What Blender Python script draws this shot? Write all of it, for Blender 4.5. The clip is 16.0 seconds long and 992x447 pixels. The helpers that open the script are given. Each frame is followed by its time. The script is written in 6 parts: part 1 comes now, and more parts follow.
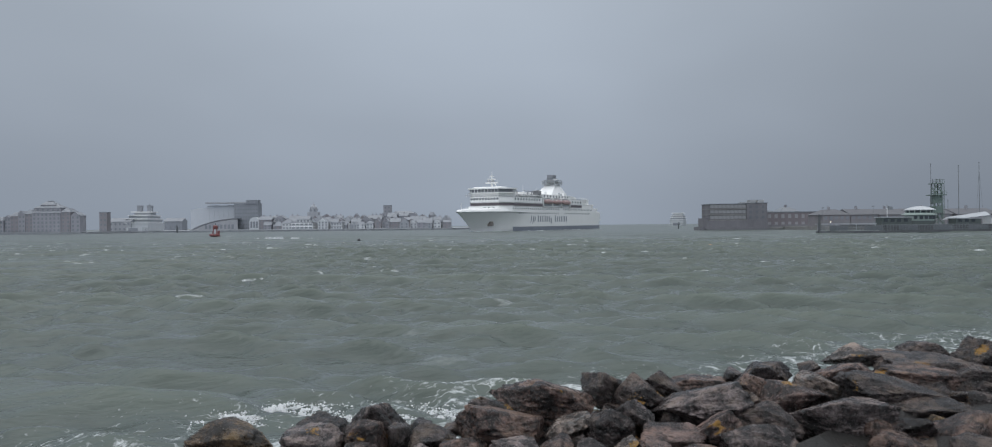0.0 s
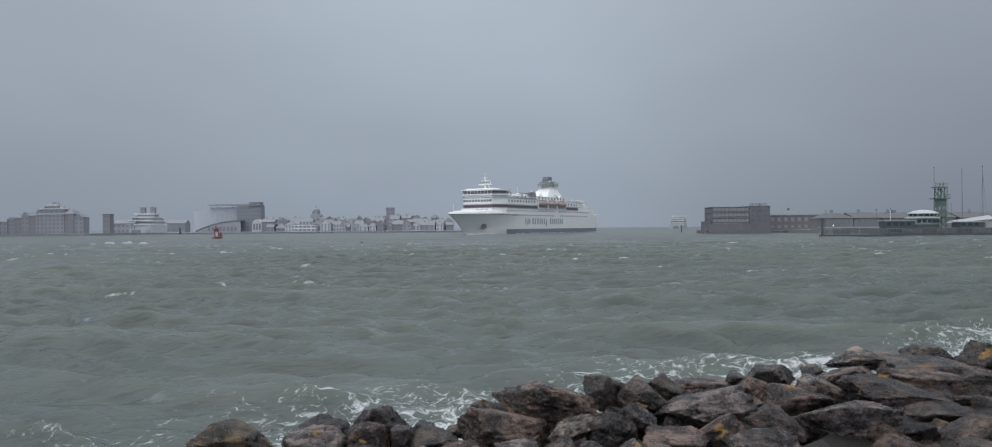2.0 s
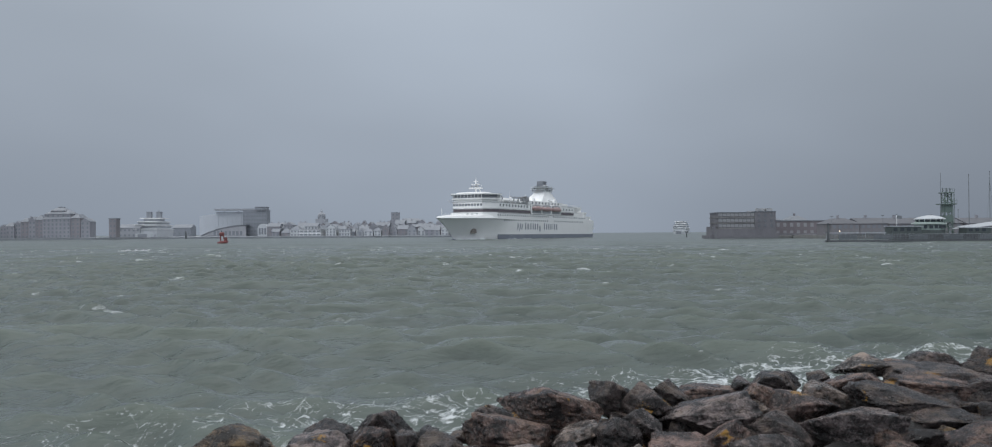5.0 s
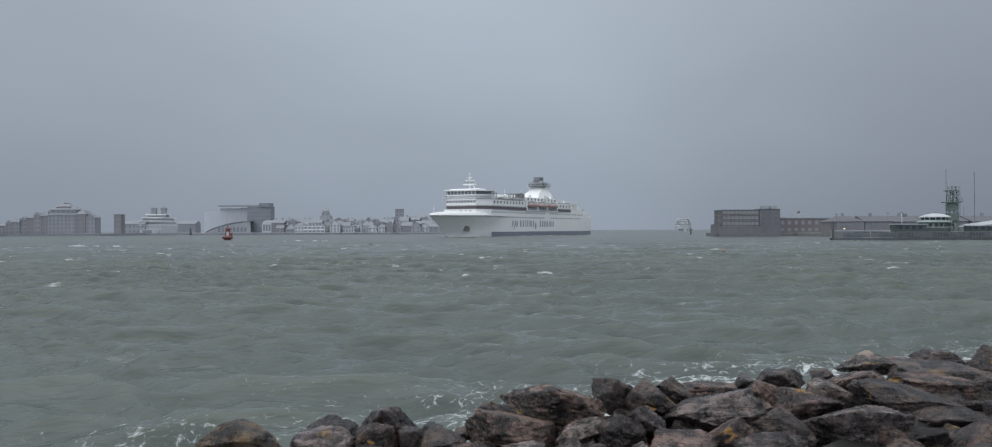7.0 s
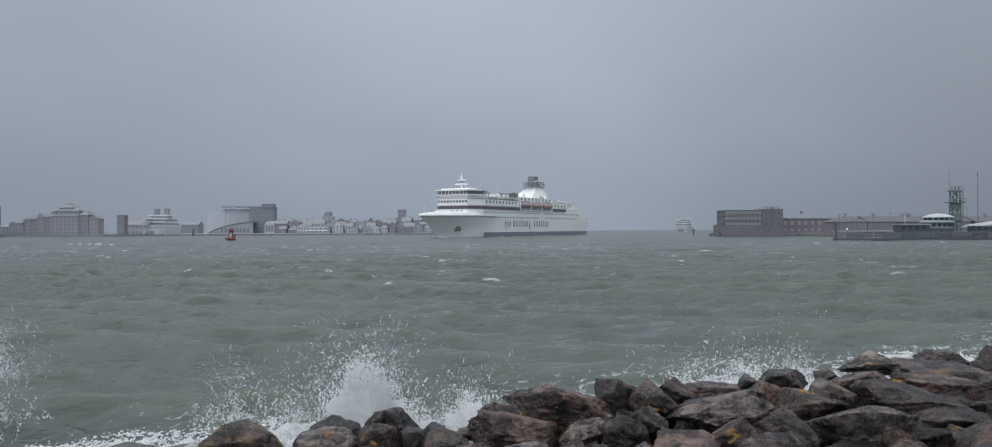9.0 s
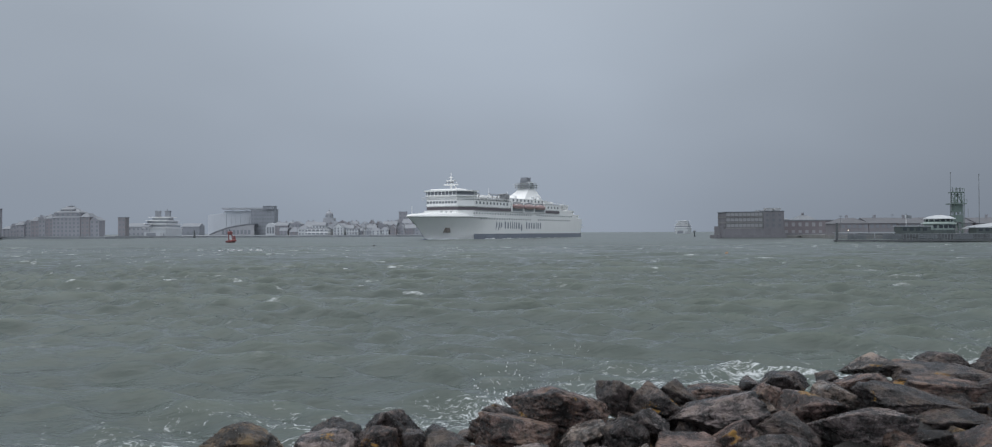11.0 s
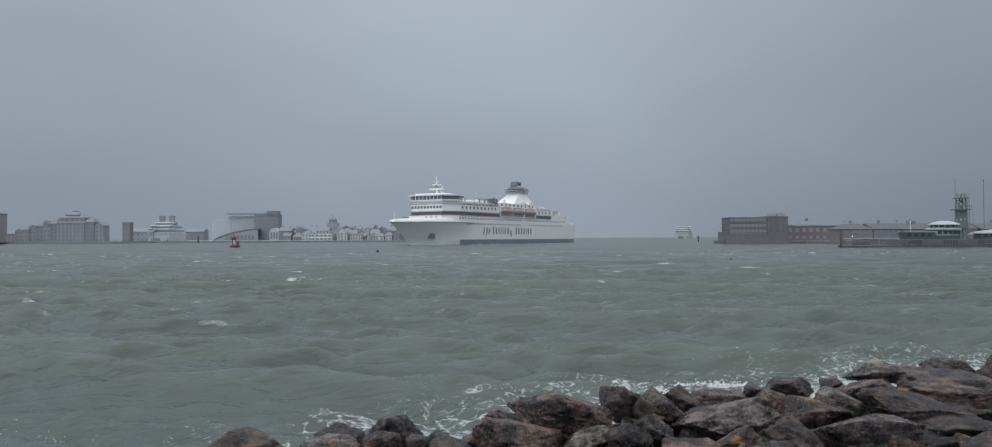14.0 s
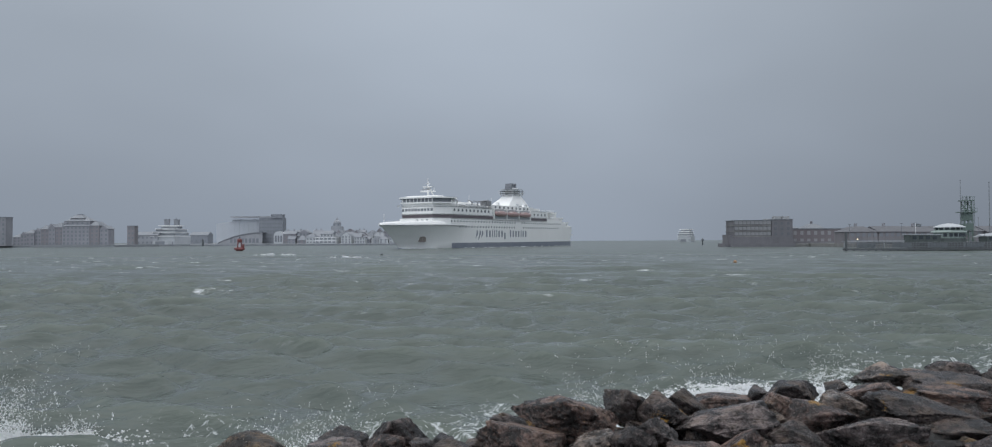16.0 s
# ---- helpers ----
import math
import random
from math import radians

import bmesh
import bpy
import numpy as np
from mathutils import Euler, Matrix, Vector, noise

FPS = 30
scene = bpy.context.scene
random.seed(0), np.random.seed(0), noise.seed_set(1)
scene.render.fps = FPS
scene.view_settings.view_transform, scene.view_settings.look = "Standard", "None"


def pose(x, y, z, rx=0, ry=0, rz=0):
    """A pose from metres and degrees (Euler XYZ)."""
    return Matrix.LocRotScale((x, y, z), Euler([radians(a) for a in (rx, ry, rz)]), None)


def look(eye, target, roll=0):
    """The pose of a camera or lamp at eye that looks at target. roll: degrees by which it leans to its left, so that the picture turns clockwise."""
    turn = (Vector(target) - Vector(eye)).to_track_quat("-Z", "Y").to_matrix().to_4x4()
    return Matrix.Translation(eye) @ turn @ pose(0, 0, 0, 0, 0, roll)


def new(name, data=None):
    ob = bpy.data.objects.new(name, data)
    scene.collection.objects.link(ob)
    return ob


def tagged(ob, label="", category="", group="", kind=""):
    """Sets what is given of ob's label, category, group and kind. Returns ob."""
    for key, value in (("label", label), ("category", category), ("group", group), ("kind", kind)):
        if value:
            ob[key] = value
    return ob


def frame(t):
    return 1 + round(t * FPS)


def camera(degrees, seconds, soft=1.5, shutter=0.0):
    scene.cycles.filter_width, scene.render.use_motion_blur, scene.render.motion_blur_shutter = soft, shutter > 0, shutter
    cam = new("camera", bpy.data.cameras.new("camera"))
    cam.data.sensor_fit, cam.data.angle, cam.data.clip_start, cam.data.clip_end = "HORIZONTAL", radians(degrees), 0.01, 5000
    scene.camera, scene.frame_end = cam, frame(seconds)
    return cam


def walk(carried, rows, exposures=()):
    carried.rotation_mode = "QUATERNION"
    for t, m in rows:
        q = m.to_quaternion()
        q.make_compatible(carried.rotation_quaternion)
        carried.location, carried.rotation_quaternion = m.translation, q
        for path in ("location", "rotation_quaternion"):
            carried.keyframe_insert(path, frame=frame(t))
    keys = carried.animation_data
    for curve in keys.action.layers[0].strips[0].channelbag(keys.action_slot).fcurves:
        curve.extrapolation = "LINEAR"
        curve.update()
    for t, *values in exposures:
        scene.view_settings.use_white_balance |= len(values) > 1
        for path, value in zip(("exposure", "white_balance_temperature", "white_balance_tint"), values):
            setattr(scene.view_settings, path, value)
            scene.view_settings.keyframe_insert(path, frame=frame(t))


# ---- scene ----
import itertools

# ---- camera ----
EYE = (0.0, 0.0, 3.6)
cam = camera(65.0, 16.0, soft=1.12)
# seconds, turn to the left, tilt up, lean to the left, in degrees
TURNS = (
    (0, 0.000, 0.110, -0.580),
    (0.5, -0.003, 0.154, -0.570),
    (1, 0.062, 0.216, -0.531),
    (1.5, 0.110, 0.279, -0.465),
    (2, 0.188, 0.304, -0.453),
    (2.5, 0.187, 0.402, -0.378),
    (3, 0.210, 0.544, -0.353),
    (3.5, 0.361, 0.615, -0.362),
    (4, 0.441, 0.714, -0.390),
    (6.5, 0.774, 0.505, -0.228),
    (7, 0.849, 0.449, -0.210),
    (7.5, 0.910, 0.430, -0.188),
    (8, 0.938, 0.436, -0.180),
    (8.5, 0.983, 0.451, -0.192),
    (9, 1.029, 0.491, -0.258),
    (11.5, 1.108, 0.679, -0.273),
    (12, 1.122, 0.747, -0.263),
    (12.5, 1.151, 0.788, -0.257),
    (13, 1.216, 0.859, -0.254),
    (13.5, 1.301, 0.935, -0.247),
    (14, 1.352, 1.019, -0.233),
    (14.5, 1.431, 1.137, -0.255),
    (15, 1.484, 1.142, -0.245),
    (15.5, 1.552, 1.202, -0.265),
    (16, 1.645, 1.246, -0.279),
)
walk(cam, [(t, pose(*EYE, 0, 0, turn) @ pose(0, 0, 0, 90 + tilt) @ pose(0, 0, 0, 0, 0, lean)) for t, turn, tilt, lean in TURNS],
     ((0.0, 0.0), (9.0, 0.0), (12.5, -0.05), (14.0, -0.06), (16.0, -0.03)))

# ---- world and light: heavy overcast, rain ----
world = bpy.data.worlds.new("overcast")
scene.world = world
world.use_nodes = True
wn, wl = world.node_tree.nodes, world.node_tree.links
wn.clear()
w_out, w_bg = wn.new("ShaderNodeOutputWorld"), wn.new("ShaderNodeBackground")
sky = wn.new("ShaderNodeTexSky")
sky.sky_type, sky.sun_disc = "NISHITA", False
sky.sun_elevation, sky.sun_rotation = radians(77), radians(232)
sky.dust_density, sky.air_density = 6.0, 2.0
w_co, w_sep = wn.new("ShaderNodeTexCoord"), wn.new("ShaderNodeSeparateXYZ")
w_map, w_noise = wn.new("ShaderNodeMapping"), wn.new("ShaderNodeTexNoise")
w_map.inputs["Scale"].default_value = (1.2, 1.2, 2.6)
w_noise.inputs["Scale"].default_value, w_noise.inputs["Detail"].default_value = 1.3, 3
w_ramp = wn.new("ShaderNodeValToRGB")
e = w_ramp.color_ramp.elements
e[0].position, e[0].color = 0.0, (0.297, 0.345, 0.418, 1)
e[1].position, e[1].color = 1.0, (0.66, 0.72, 0.80, 1)
for at, c in ((0.07, (0.312, 0.362, 0.437, 1)), (0.24, (0.362, 0.417, 0.493, 1)), (0.5, (0.52, 0.58, 0.66, 1))):
    k = e.new(at)
    k.color = c
w_add = wn.new("ShaderNodeMath")
w_add.operation = "MULTIPLY_ADD"
w_add.inputs[1].default_value, w_add.inputs[2].default_value = 0.5, 0.75
w_mul = wn.new("ShaderNodeVectorMath")
w_mul.operation = "MULTIPLY"
w_sat = wn.new("ShaderNodeHueSaturation")
w_sat.inputs["Saturation"].default_value, w_sat.inputs["Value"].default_value = 0.25, 0.08
w_mix = wn.new("ShaderNodeMix")
w_mix.data_type = "RGBA"
w_mix.inputs["Factor"].default_value = 0.08
wl.new(w_co.outputs["Generated"], w_sep.inputs[0])
wl.new(w_co.outputs["Generated"], w_map.inputs["Vector"])
wl.new(w_map.outputs[0], w_noise.inputs["Vector"])
wl.new(w_sep.outputs["Z"], w_ramp.inputs["Fac"])
wl.new(w_noise.outputs["Fac"], w_add.inputs[0])
# cloud is thicker towards the east
w_side = wn.new("ShaderNodeMapRange")
w_side.interpolation_type = "SMOOTHSTEP"
for key, value in (("From Min", 0.05), ("From Max", 0.55), ("To Min", 1.05), ("To Max", 0.76)):
    w_side.inputs[key].default_value = value
wl.new(w_sep.outputs["X"], w_side.inputs["Value"])
# the unseen southern sky is brightened to light the ferry's near sides
w_back = wn.new("ShaderNodeMapRange")
w_back.interpolation_type = "SMOOTHSTEP"
for key, value in (("From Min", 0.5), ("From Max", -1.0), ("To Min", 1.0), ("To Max", 1.6)):
    w_back.inputs[key].default_value = value
wl.new(w_sep.outputs["Y"], w_back.inputs["Value"])
w_turn = wn.new("ShaderNodeMath")
w_turn.operation = "MULTIPLY"
w_west = wn.new("ShaderNodeMapRange")
w_west.interpolation_type = "SMOOTHSTEP"
for key, value in (("From Min", -0.55), ("From Max", -0.05), ("To Min", 0.90), ("To Max", 1.0)):
    w_west.inputs[key].default_value = value
wl.new(w_sep.outputs["X"], w_west.inputs["Value"])
w_span = wn.new("ShaderNodeMath")
w_span.operation = "MULTIPLY"
wl.new(w_side.outputs[0], w_span.inputs[0])
wl.new(w_west.outputs[0], w_span.inputs[1])
wl.new(w_span.outputs[0], w_turn.inputs[0])
wl.new(w_back.outputs[0], w_turn.inputs[1])
w_both = wn.new("ShaderNodeMath")
w_both.operation = "MULTIPLY"
wl.new(w_add.outputs[0], w_both.inputs[0])
wl.new(w_turn.outputs[0], w_both.inputs[1])
wl.new(w_ramp.outputs["Color"], w_mul.inputs[0])
wl.new(w_both.outputs[0], w_mul.inputs[1])
wl.new(sky.outputs["Color"], w_sat.inputs["Color"])
wl.new(w_mul.outputs[0], w_mix.inputs["A"])
wl.new(w_sat.outputs["Color"], w_mix.inputs["B"])
wl.new(w_mix.outputs["Result"], w_bg.inputs["Color"])
w_bg.inputs["Strength"].default_value = 1.0
wl.new(w_bg.outputs[0], w_out.inputs["Surface"])

sun_data = bpy.data.lights.new("sun", "SUN")
sun_data.energy, sun_data.angle, sun_data.color = 1.35, radians(100), (1.0, 0.98, 0.95)
sun = new("sun", sun_data)
sun.matrix_world = look((-18, -14, 100), (0, 0, 0))


# ---- materials ----
def shade(name, base, rough=0.6, metal=0.0, spec=0.5, coat=0.0):
    m = bpy.data.materials.new(name)
    m.use_nodes = True
    b = m.node_tree.nodes["Principled BSDF"]
    b.inputs["Base Color"].default_value = (*base, 1)
    b.inputs["Roughness"].default_value = rough
    b.inputs["Metallic"].default_value = metal
    b.inputs["Specular IOR Level"].default_value = spec
    b.inputs["Coat Weight"].default_value = coat
    return m, m.node_tree.nodes, m.node_tree.links, b


def noise_tex(n, l, scale, detail=4, vec=None, rough=0.55):
    t = n.new("ShaderNodeTexNoise")
    t.inputs["Scale"].default_value, t.inputs["Detail"].default_value, t.inputs["Roughness"].default_value = scale, detail, rough
    if vec:
        l.new(vec, t.inputs["Vector"])
    return t


def ramp_of(n, l, fac, stops):
    r = n.new("ShaderNodeValToRGB")
    el = r.color_ramp.elements
    while len(el) < len(stops):
        el.new(0.5)
    for k, (p, c) in zip(el, stops):
        k.position = p
        k.color = (*c, 1) if len(c) == 3 else c
    l.new(fac, r.inputs["Fac"])
    return r


def calc(n, l, op, a, b=None, c=None, clamp=False):
    m = n.new("ShaderNodeMath")
    m.operation, m.use_clamp = op, clamp
    for i, v in enumerate((a, b, c)):
        if v is None:
            continue
        if isinstance(v, (int, float)):
            m.inputs[i].default_value = v
        else:
            l.new(v, m.inputs[i])
    return m.outputs[0]


def blend(n, l, fac, a, b):
    m = n.new("ShaderNodeMix")
    m.data_type = "RGBA"
    if isinstance(fac, (int, float)):
        m.inputs["Factor"].default_value = fac
    else:
        l.new(fac, m.inputs["Factor"])
    for k, v in (("A", a), ("B", b)):
        if isinstance(v, tuple):
            m.inputs[k].default_value = (*v, 1)
        else:
            l.new(v, m.inputs[k])
    return m.outputs["Result"]


def worn(name, c0, c1, scale=0.4, rough=0.55, coat=0.0, bump=0.0, spec=0.5, metal=0.0, streak=1.0):
    """Painted or masonry surface: two scales of variation, rain streaks, slight relief."""
    m, n, l, b = shade(name, c0, rough, metal, spec, coat)
    co = n.new("ShaderNodeTexCoord")
    mp = n.new("ShaderNodeMapping")
    mp.inputs["Scale"].default_value = (1, 1, 0.35 if streak else 1)
    l.new(co.outputs["Object"], mp.inputs["Vector"])
    big = noise_tex(n, l, scale, 5, mp.outputs[0])
    fine = noise_tex(n, l, scale * 9, 3, mp.outputs[0])
    f = calc(n, l, "ADD", calc(n, l, "MULTIPLY", big.outputs["Fac"], 0.65), calc(n, l, "MULTIPLY", fine.outputs["Fac"], 0.35))
    r = ramp_of(n, l, f, ((0.32, c0), (0.66, c1)))
    l.new(r.outputs["Color"], b.inputs["Base Color"])
    if bump:
        bp = n.new("ShaderNodeBump")
        bp.inputs["Strength"].default_value, bp.inputs["Distance"].default_value = bump, 0.05
        l.new(fine.outputs["Fac"], bp.inputs["Height"])
        l.new(bp.outputs[0], b.inputs["Normal"])
    return m


WHITE = worn("white_ship_paint", (0.87, 0.87, 0.86), (0.92, 0.92, 0.91), 0.15, 0.4)
OFFWHITE = worn("white_render", (0.48, 0.50, 0.515), (0.56, 0.575, 0.59), 0.3, 0.7)
# navy paled to blue-grey, with the haze put into its colour
NAVY = worn("navy_ship_paint", (0.20, 0.22, 0.265), (0.25, 0.27, 0.315), 0.2, 0.4)
GREYSTRIPE = worn("grey_stripe_paint", (0.16, 0.172, 0.195), (0.21, 0.222, 0.245), 0.3, 0.4)
STRIPERED = worn("dark_plum_stripe_paint", (0.125, 0.105, 0.118), (0.165, 0.142, 0.155), 0.3, 0.4)
SHIPGREY = worn("grey_deck_paint", (0.25, 0.255, 0.265), (0.33, 0.335, 0.345), 0.3, 0.5)
RUST = worn("rusty_steel", (0.19, 0.165, 0.15), (0.28, 0.25, 0.23), 0.6, 0.7)
ORANGE = worn("orange_red_gel_coat", (0.41, 0.275, 0.265), (0.49, 0.345, 0.33), 0.5, 0.4)
FLOATORANGE = worn("faded_orange_float_plastic", (0.30, 0.17, 0.10), (0.38, 0.23, 0.13), 0.8, 0.4)
# fort bricks tinted bluish, with haze put into the colour
BRICK = worn("brown_brick", (0.16, 0.157, 0.173), (0.212, 0.208, 0.224), 0.25, 0.85, bump=0.3)
BRICKRED = worn("red_brick", (0.17, 0.152, 0.165), (0.22, 0.198, 0.21), 0.25, 0.85, bump=0.3)
STONE = worn("grey_stone", (0.19, 0.19, 0.185), (0.29, 0.285, 0.28), 0.3, 0.85, bump=0.3)
CONCRETE = worn("pale_concrete", (0.30, 0.31, 0.32), (0.42, 0.43, 0.44), 0.2, 0.8)
SLATE = worn("wet_slate", (0.155, 0.17, 0.19), (0.21, 0.225, 0.245), 0.5, 0.4)
ZINC = worn("pale_sheet_metal", (0.36, 0.38, 0.40), (0.46, 0.48, 0.50), 0.2, 0.5)
GREEN = worn("green_steel_paint", (0.125, 0.168, 0.150), (0.165, 0.215, 0.195), 0.5, 0.5)
DARKGREEN = worn("dark_green_boards", (0.070, 0.088, 0.085), (0.100, 0.120, 0.116), 0.5, 0.6)
YARDSLATE = worn("wet_dark_slate", (0.112, 0.114, 0.126), (0.140, 0.143, 0.155), 0.5, 0.6)
PALEGREEN = worn("pale_green_paint", (0.27, 0.335, 0.31), (0.35, 0.41, 0.39), 0.5, 0.5)
TIMBER = worn("weathered_timber", (0.09, 0.098, 0.105), (0.135, 0.143, 0.15), 0.8, 0.8, bump=0.4)
MASTGREY = worn("grey_mast_paint", (0.16, 0.175, 0.19), (0.21, 0.225, 0.24), 0.8, 0.6)
BUOYRED = worn("red_buoy_paint", (0.17, 0.055, 0.055), (0.25, 0.085, 0.08), 0.8, 0.45)
BLACK = worn("black_paint", (0.02, 0.02, 0.022), (0.04, 0.04, 0.045), 0.8, 0.5)
GLASS = shade("dark_window_glass", (0.05, 0.06, 0.07), 0.08, 0.0, 0.6)[0]
# far town: the rain haze is put into these base colours
TOWNBRICK = worn("haze_paled_grey_brick", (0.255, 0.258, 0.285), (0.325, 0.327, 0.352), 0.25, 0.8)
TOWNRED = worn("haze_paled_pink_brick", (0.225, 0.213, 0.228), (0.285, 0.272, 0.286), 0.25, 0.8)
TOWNSLATE = worn("haze_paled_slate", (0.205, 0.22, 0.245), (0.26, 0.275, 0.30), 0.4, 0.5)
TOWNSTONE = worn("haze_paled_stone", (0.295, 0.308, 0.332), (0.36, 0.373, 0.398), 0.3, 0.8)
# ferry windows greyed by putting the rain haze into the glass colour
SHIPGLASS = shade("haze_paled_ship_glass", (0.17, 0.185, 0.205), 0.15, 0.0, 0.6)[0]
# workshop brick, lightened from the fort's with haze in the colour
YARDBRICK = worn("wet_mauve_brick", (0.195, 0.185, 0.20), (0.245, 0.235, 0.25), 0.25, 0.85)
# bands, hall, panes and white paint paled with haze the same way
TOWNTRIM = worn("haze_paled_brick_bands", (0.30, 0.305, 0.325), (0.365, 0.37, 0.39), 0.3, 0.8)
HALLPALE = worn("haze_paled_sheeting", (0.46, 0.485, 0.52), (0.52, 0.545, 0.58), 0.1, 0.6)
TOWNGLASS = shade("haze_paled_pane_glass", (0.235, 0.25, 0.275), 0.12, 0.0, 0.6)[0]
HAZYWHITE = worn("haze_dulled_white_paint", (0.46, 0.48, 0.50), (0.55, 0.57, 0.59), 0.2, 0.5)
LAMP, ln, ll, lb = shade("warm_lamp_glow", (0.9, 0.8, 0.6), 0.4)
lb.inputs["Emission Color"].default_value, lb.inputs["Emission Strength"].default_value = (1.0, 0.78, 0.5, 1), 3.0


def rock_material(name, dark, light, lichen, ochre=0.0):
    """Wet quarried stone: blotches, fine grain, faint bedding, a few lichen spots on the upward faces."""
    m, n, l, b = shade(name, dark, 0.4, 0, 0.5)
    co, info = n.new("ShaderNodeTexCoord"), n.new("ShaderNodeObjectInfo")
    shift = n.new("ShaderNodeVectorMath")
    shift.operation = "MULTIPLY_ADD"
    shift.inputs[1].default_value = (1, 1, 1)
    sp = n.new("ShaderNodeCombineXYZ")
    r100 = calc(n, l, "MULTIPLY", info.outputs["Random"], 40.0)
    for i in range(3):
        l.new(r100, sp.inputs[i])
    l.new(co.outputs["Object"], shift.inputs[0])
    l.new(sp.outputs[0], shift.inputs[2])
    v = shift.outputs[0]
    big = noise_tex(n, l, 3.0, 5, v, 0.6)
    warp = n.new("ShaderNodeVectorMath")
    warp.operation = "MULTIPLY_ADD"
    warp.inputs[1].default_value = (0.16, 0.16, 0.16)
    l.new(big.outputs["Color"], warp.inputs[0])
    l.new(v, warp.inputs[2])
    lay = n.new("ShaderNodeMapping")
    lay.inputs["Scale"].default_value = (1.6, 1.6, 11.0)
    lay.inputs["Rotation"].default_value = (0.35, 0.25, 0.2)
    l.new(warp.outputs[0], lay.inputs["Vector"])
    beds = noise_tex(n, l, 2.0, 6, lay.outputs[0], 0.6)
    grain = noise_tex(n, l, 30, 5, v, 0.65)
    knob = noise_tex(n, l, 13, 6, warp.outputs[0], 0.65)
    dust = noise_tex(n, l, 90, 3, v, 0.7)
    tone = calc(n, l, "ADD", calc(n, l, "ADD", calc(n, l, "MULTIPLY", big.outputs["Fac"], 0.44), calc(n, l, "MULTIPLY", dust.outputs["Fac"], 0.12)),
                calc(n, l, "ADD", calc(n, l, "MULTIPLY", beds.outputs["Fac"], 0.18), calc(n, l, "MULTIPLY", knob.outputs["Fac"], 0.26)))
    mid = tuple((p + q) / 2.4 for p, q in zip(dark, light))
    base = ramp_of(n, l, tone, ((0.41, tuple(c * 0.4 for c in dark)), (0.465, dark), (0.51, mid), (0.57, tuple(1.3 * c for c in light)))).outputs["Color"]
    # stones differ in tone
    own = calc(n, l, "MULTIPLY_ADD", info.outputs["Random"], 0.5, 0.75)
    tint = n.new("ShaderNodeVectorMath")
    tint.operation = "SCALE"
    l.new(base, tint.inputs[0])
    l.new(own, tint.inputs["Scale"])
    base = tint.outputs[0]
    # a few long cracks
    cell = n.new("ShaderNodeTexVoronoi")
    cell.feature = "DISTANCE_TO_EDGE"
    cell.inputs["Scale"].default_value = 0.8
    l.new(lay.outputs[0], cell.inputs["Vector"])
    gap = ramp_of(n, l, cell.outputs["Distance"], ((0.0, (1, 1, 1)), (0.03, (0, 0, 0)))).outputs["Color"]
    gap = calc(n, l, "MULTIPLY", gap, ramp_of(n, l, big.outputs["Fac"], ((0.45, (0, 0, 0)), (0.58, (1, 1, 1)))).outputs["Color"])
    base = blend(n, l, calc(n, l, "MULTIPLY", gap, 0.6), base, tuple(c * 0.3 for c in dark))
    # pale chips and barnacle specks
    spk = noise_tex(n, l, 55, 2, v)
    sm = ramp_of(n, l, spk.outputs["Fac"], ((0.66, (0, 0, 0)), (0.72, (1, 1, 1)))).outputs["Color"]
    base = blend(n, l, calc(n, l, "MULTIPLY", sm, 0.6), base, (0.34, 0.32, 0.30))
    # scuffed and dried pale patches
    scuff = noise_tex(n, l, 7.0, 8, warp.outputs[0], 0.78)
    sc = ramp_of(n, l, scuff.outputs["Fac"], ((0.53, (0, 0, 0)), (0.66, (1, 1, 1)))).outputs["Color"]
    base = blend(n, l, calc(n, l, "MULTIPLY", sc, 0.6), base, tuple(min(0.32, 1.9 * c) for c in light))
    # round lichen spots
    geo = n.new("ShaderNodeNewGeometry")
    nz = n.new("ShaderNodeSeparateXYZ")
    l.new(geo.outputs["Normal"], nz.inputs[0])
    up = ramp_of(n, l, nz.outputs["Z"], ((0.0, (0, 0, 0)), (0.4, (1, 1, 1)))).outputs["Color"]
    spot = n.new("ShaderNodeTexVoronoi")
    spot.inputs["Scale"].default_value = 3.4
    l.new(warp.outputs[0], spot.inputs["Vector"])
    pick = n.new("ShaderNodeSeparateColor")
    l.new(spot.outputs["Color"], pick.inputs[0])
    edge = calc(n, l, "ADD", spot.outputs["Distance"], calc(n, l, "MULTIPLY", calc(n, l, "SUBTRACT", grain.outputs["Fac"], 0.5), 0.9))
    disc = ramp_of(n, l, edge, ((0.27, (1, 1, 1)), (0.42, (0, 0, 0)))).outputs["Color"]
    lm = calc(n, l, "MULTIPLY", calc(n, l, "MULTIPLY", disc, up), calc(n, l, "GREATER_THAN", pick.outputs[0], lichen))
    base = blend(n, l, calc(n, l, "MULTIPLY", lm, 0.85), base, (0.33, 0.175, 0.03))
    # thin yellow-brown bloom round them
    film = ramp_of(n, l, big.outputs["Fac"], ((0.50, (0, 0, 0)), (0.66, (1, 1, 1)))).outputs["Color"]
    film = calc(n, l, "MULTIPLY", calc(n, l, "MULTIPLY", film, up), max(0.22, ochre))
    base = blend(n, l, film, base, (0.19, 0.125, 0.05))
    l.new(base, b.inputs["Base Color"])
    rr = ramp_of(n, l, calc(n, l, "MULTIPLY_ADD", grain.outputs["Fac"], 0.5, calc(n, l, "MULTIPLY", big.outputs["Fac"], 0.5)), ((0.42, (0.13, 0.13, 0.13)), (0.60, (0.42, 0.42, 0.42))))
    l.new(rr.outputs["Color"], b.inputs["Roughness"])
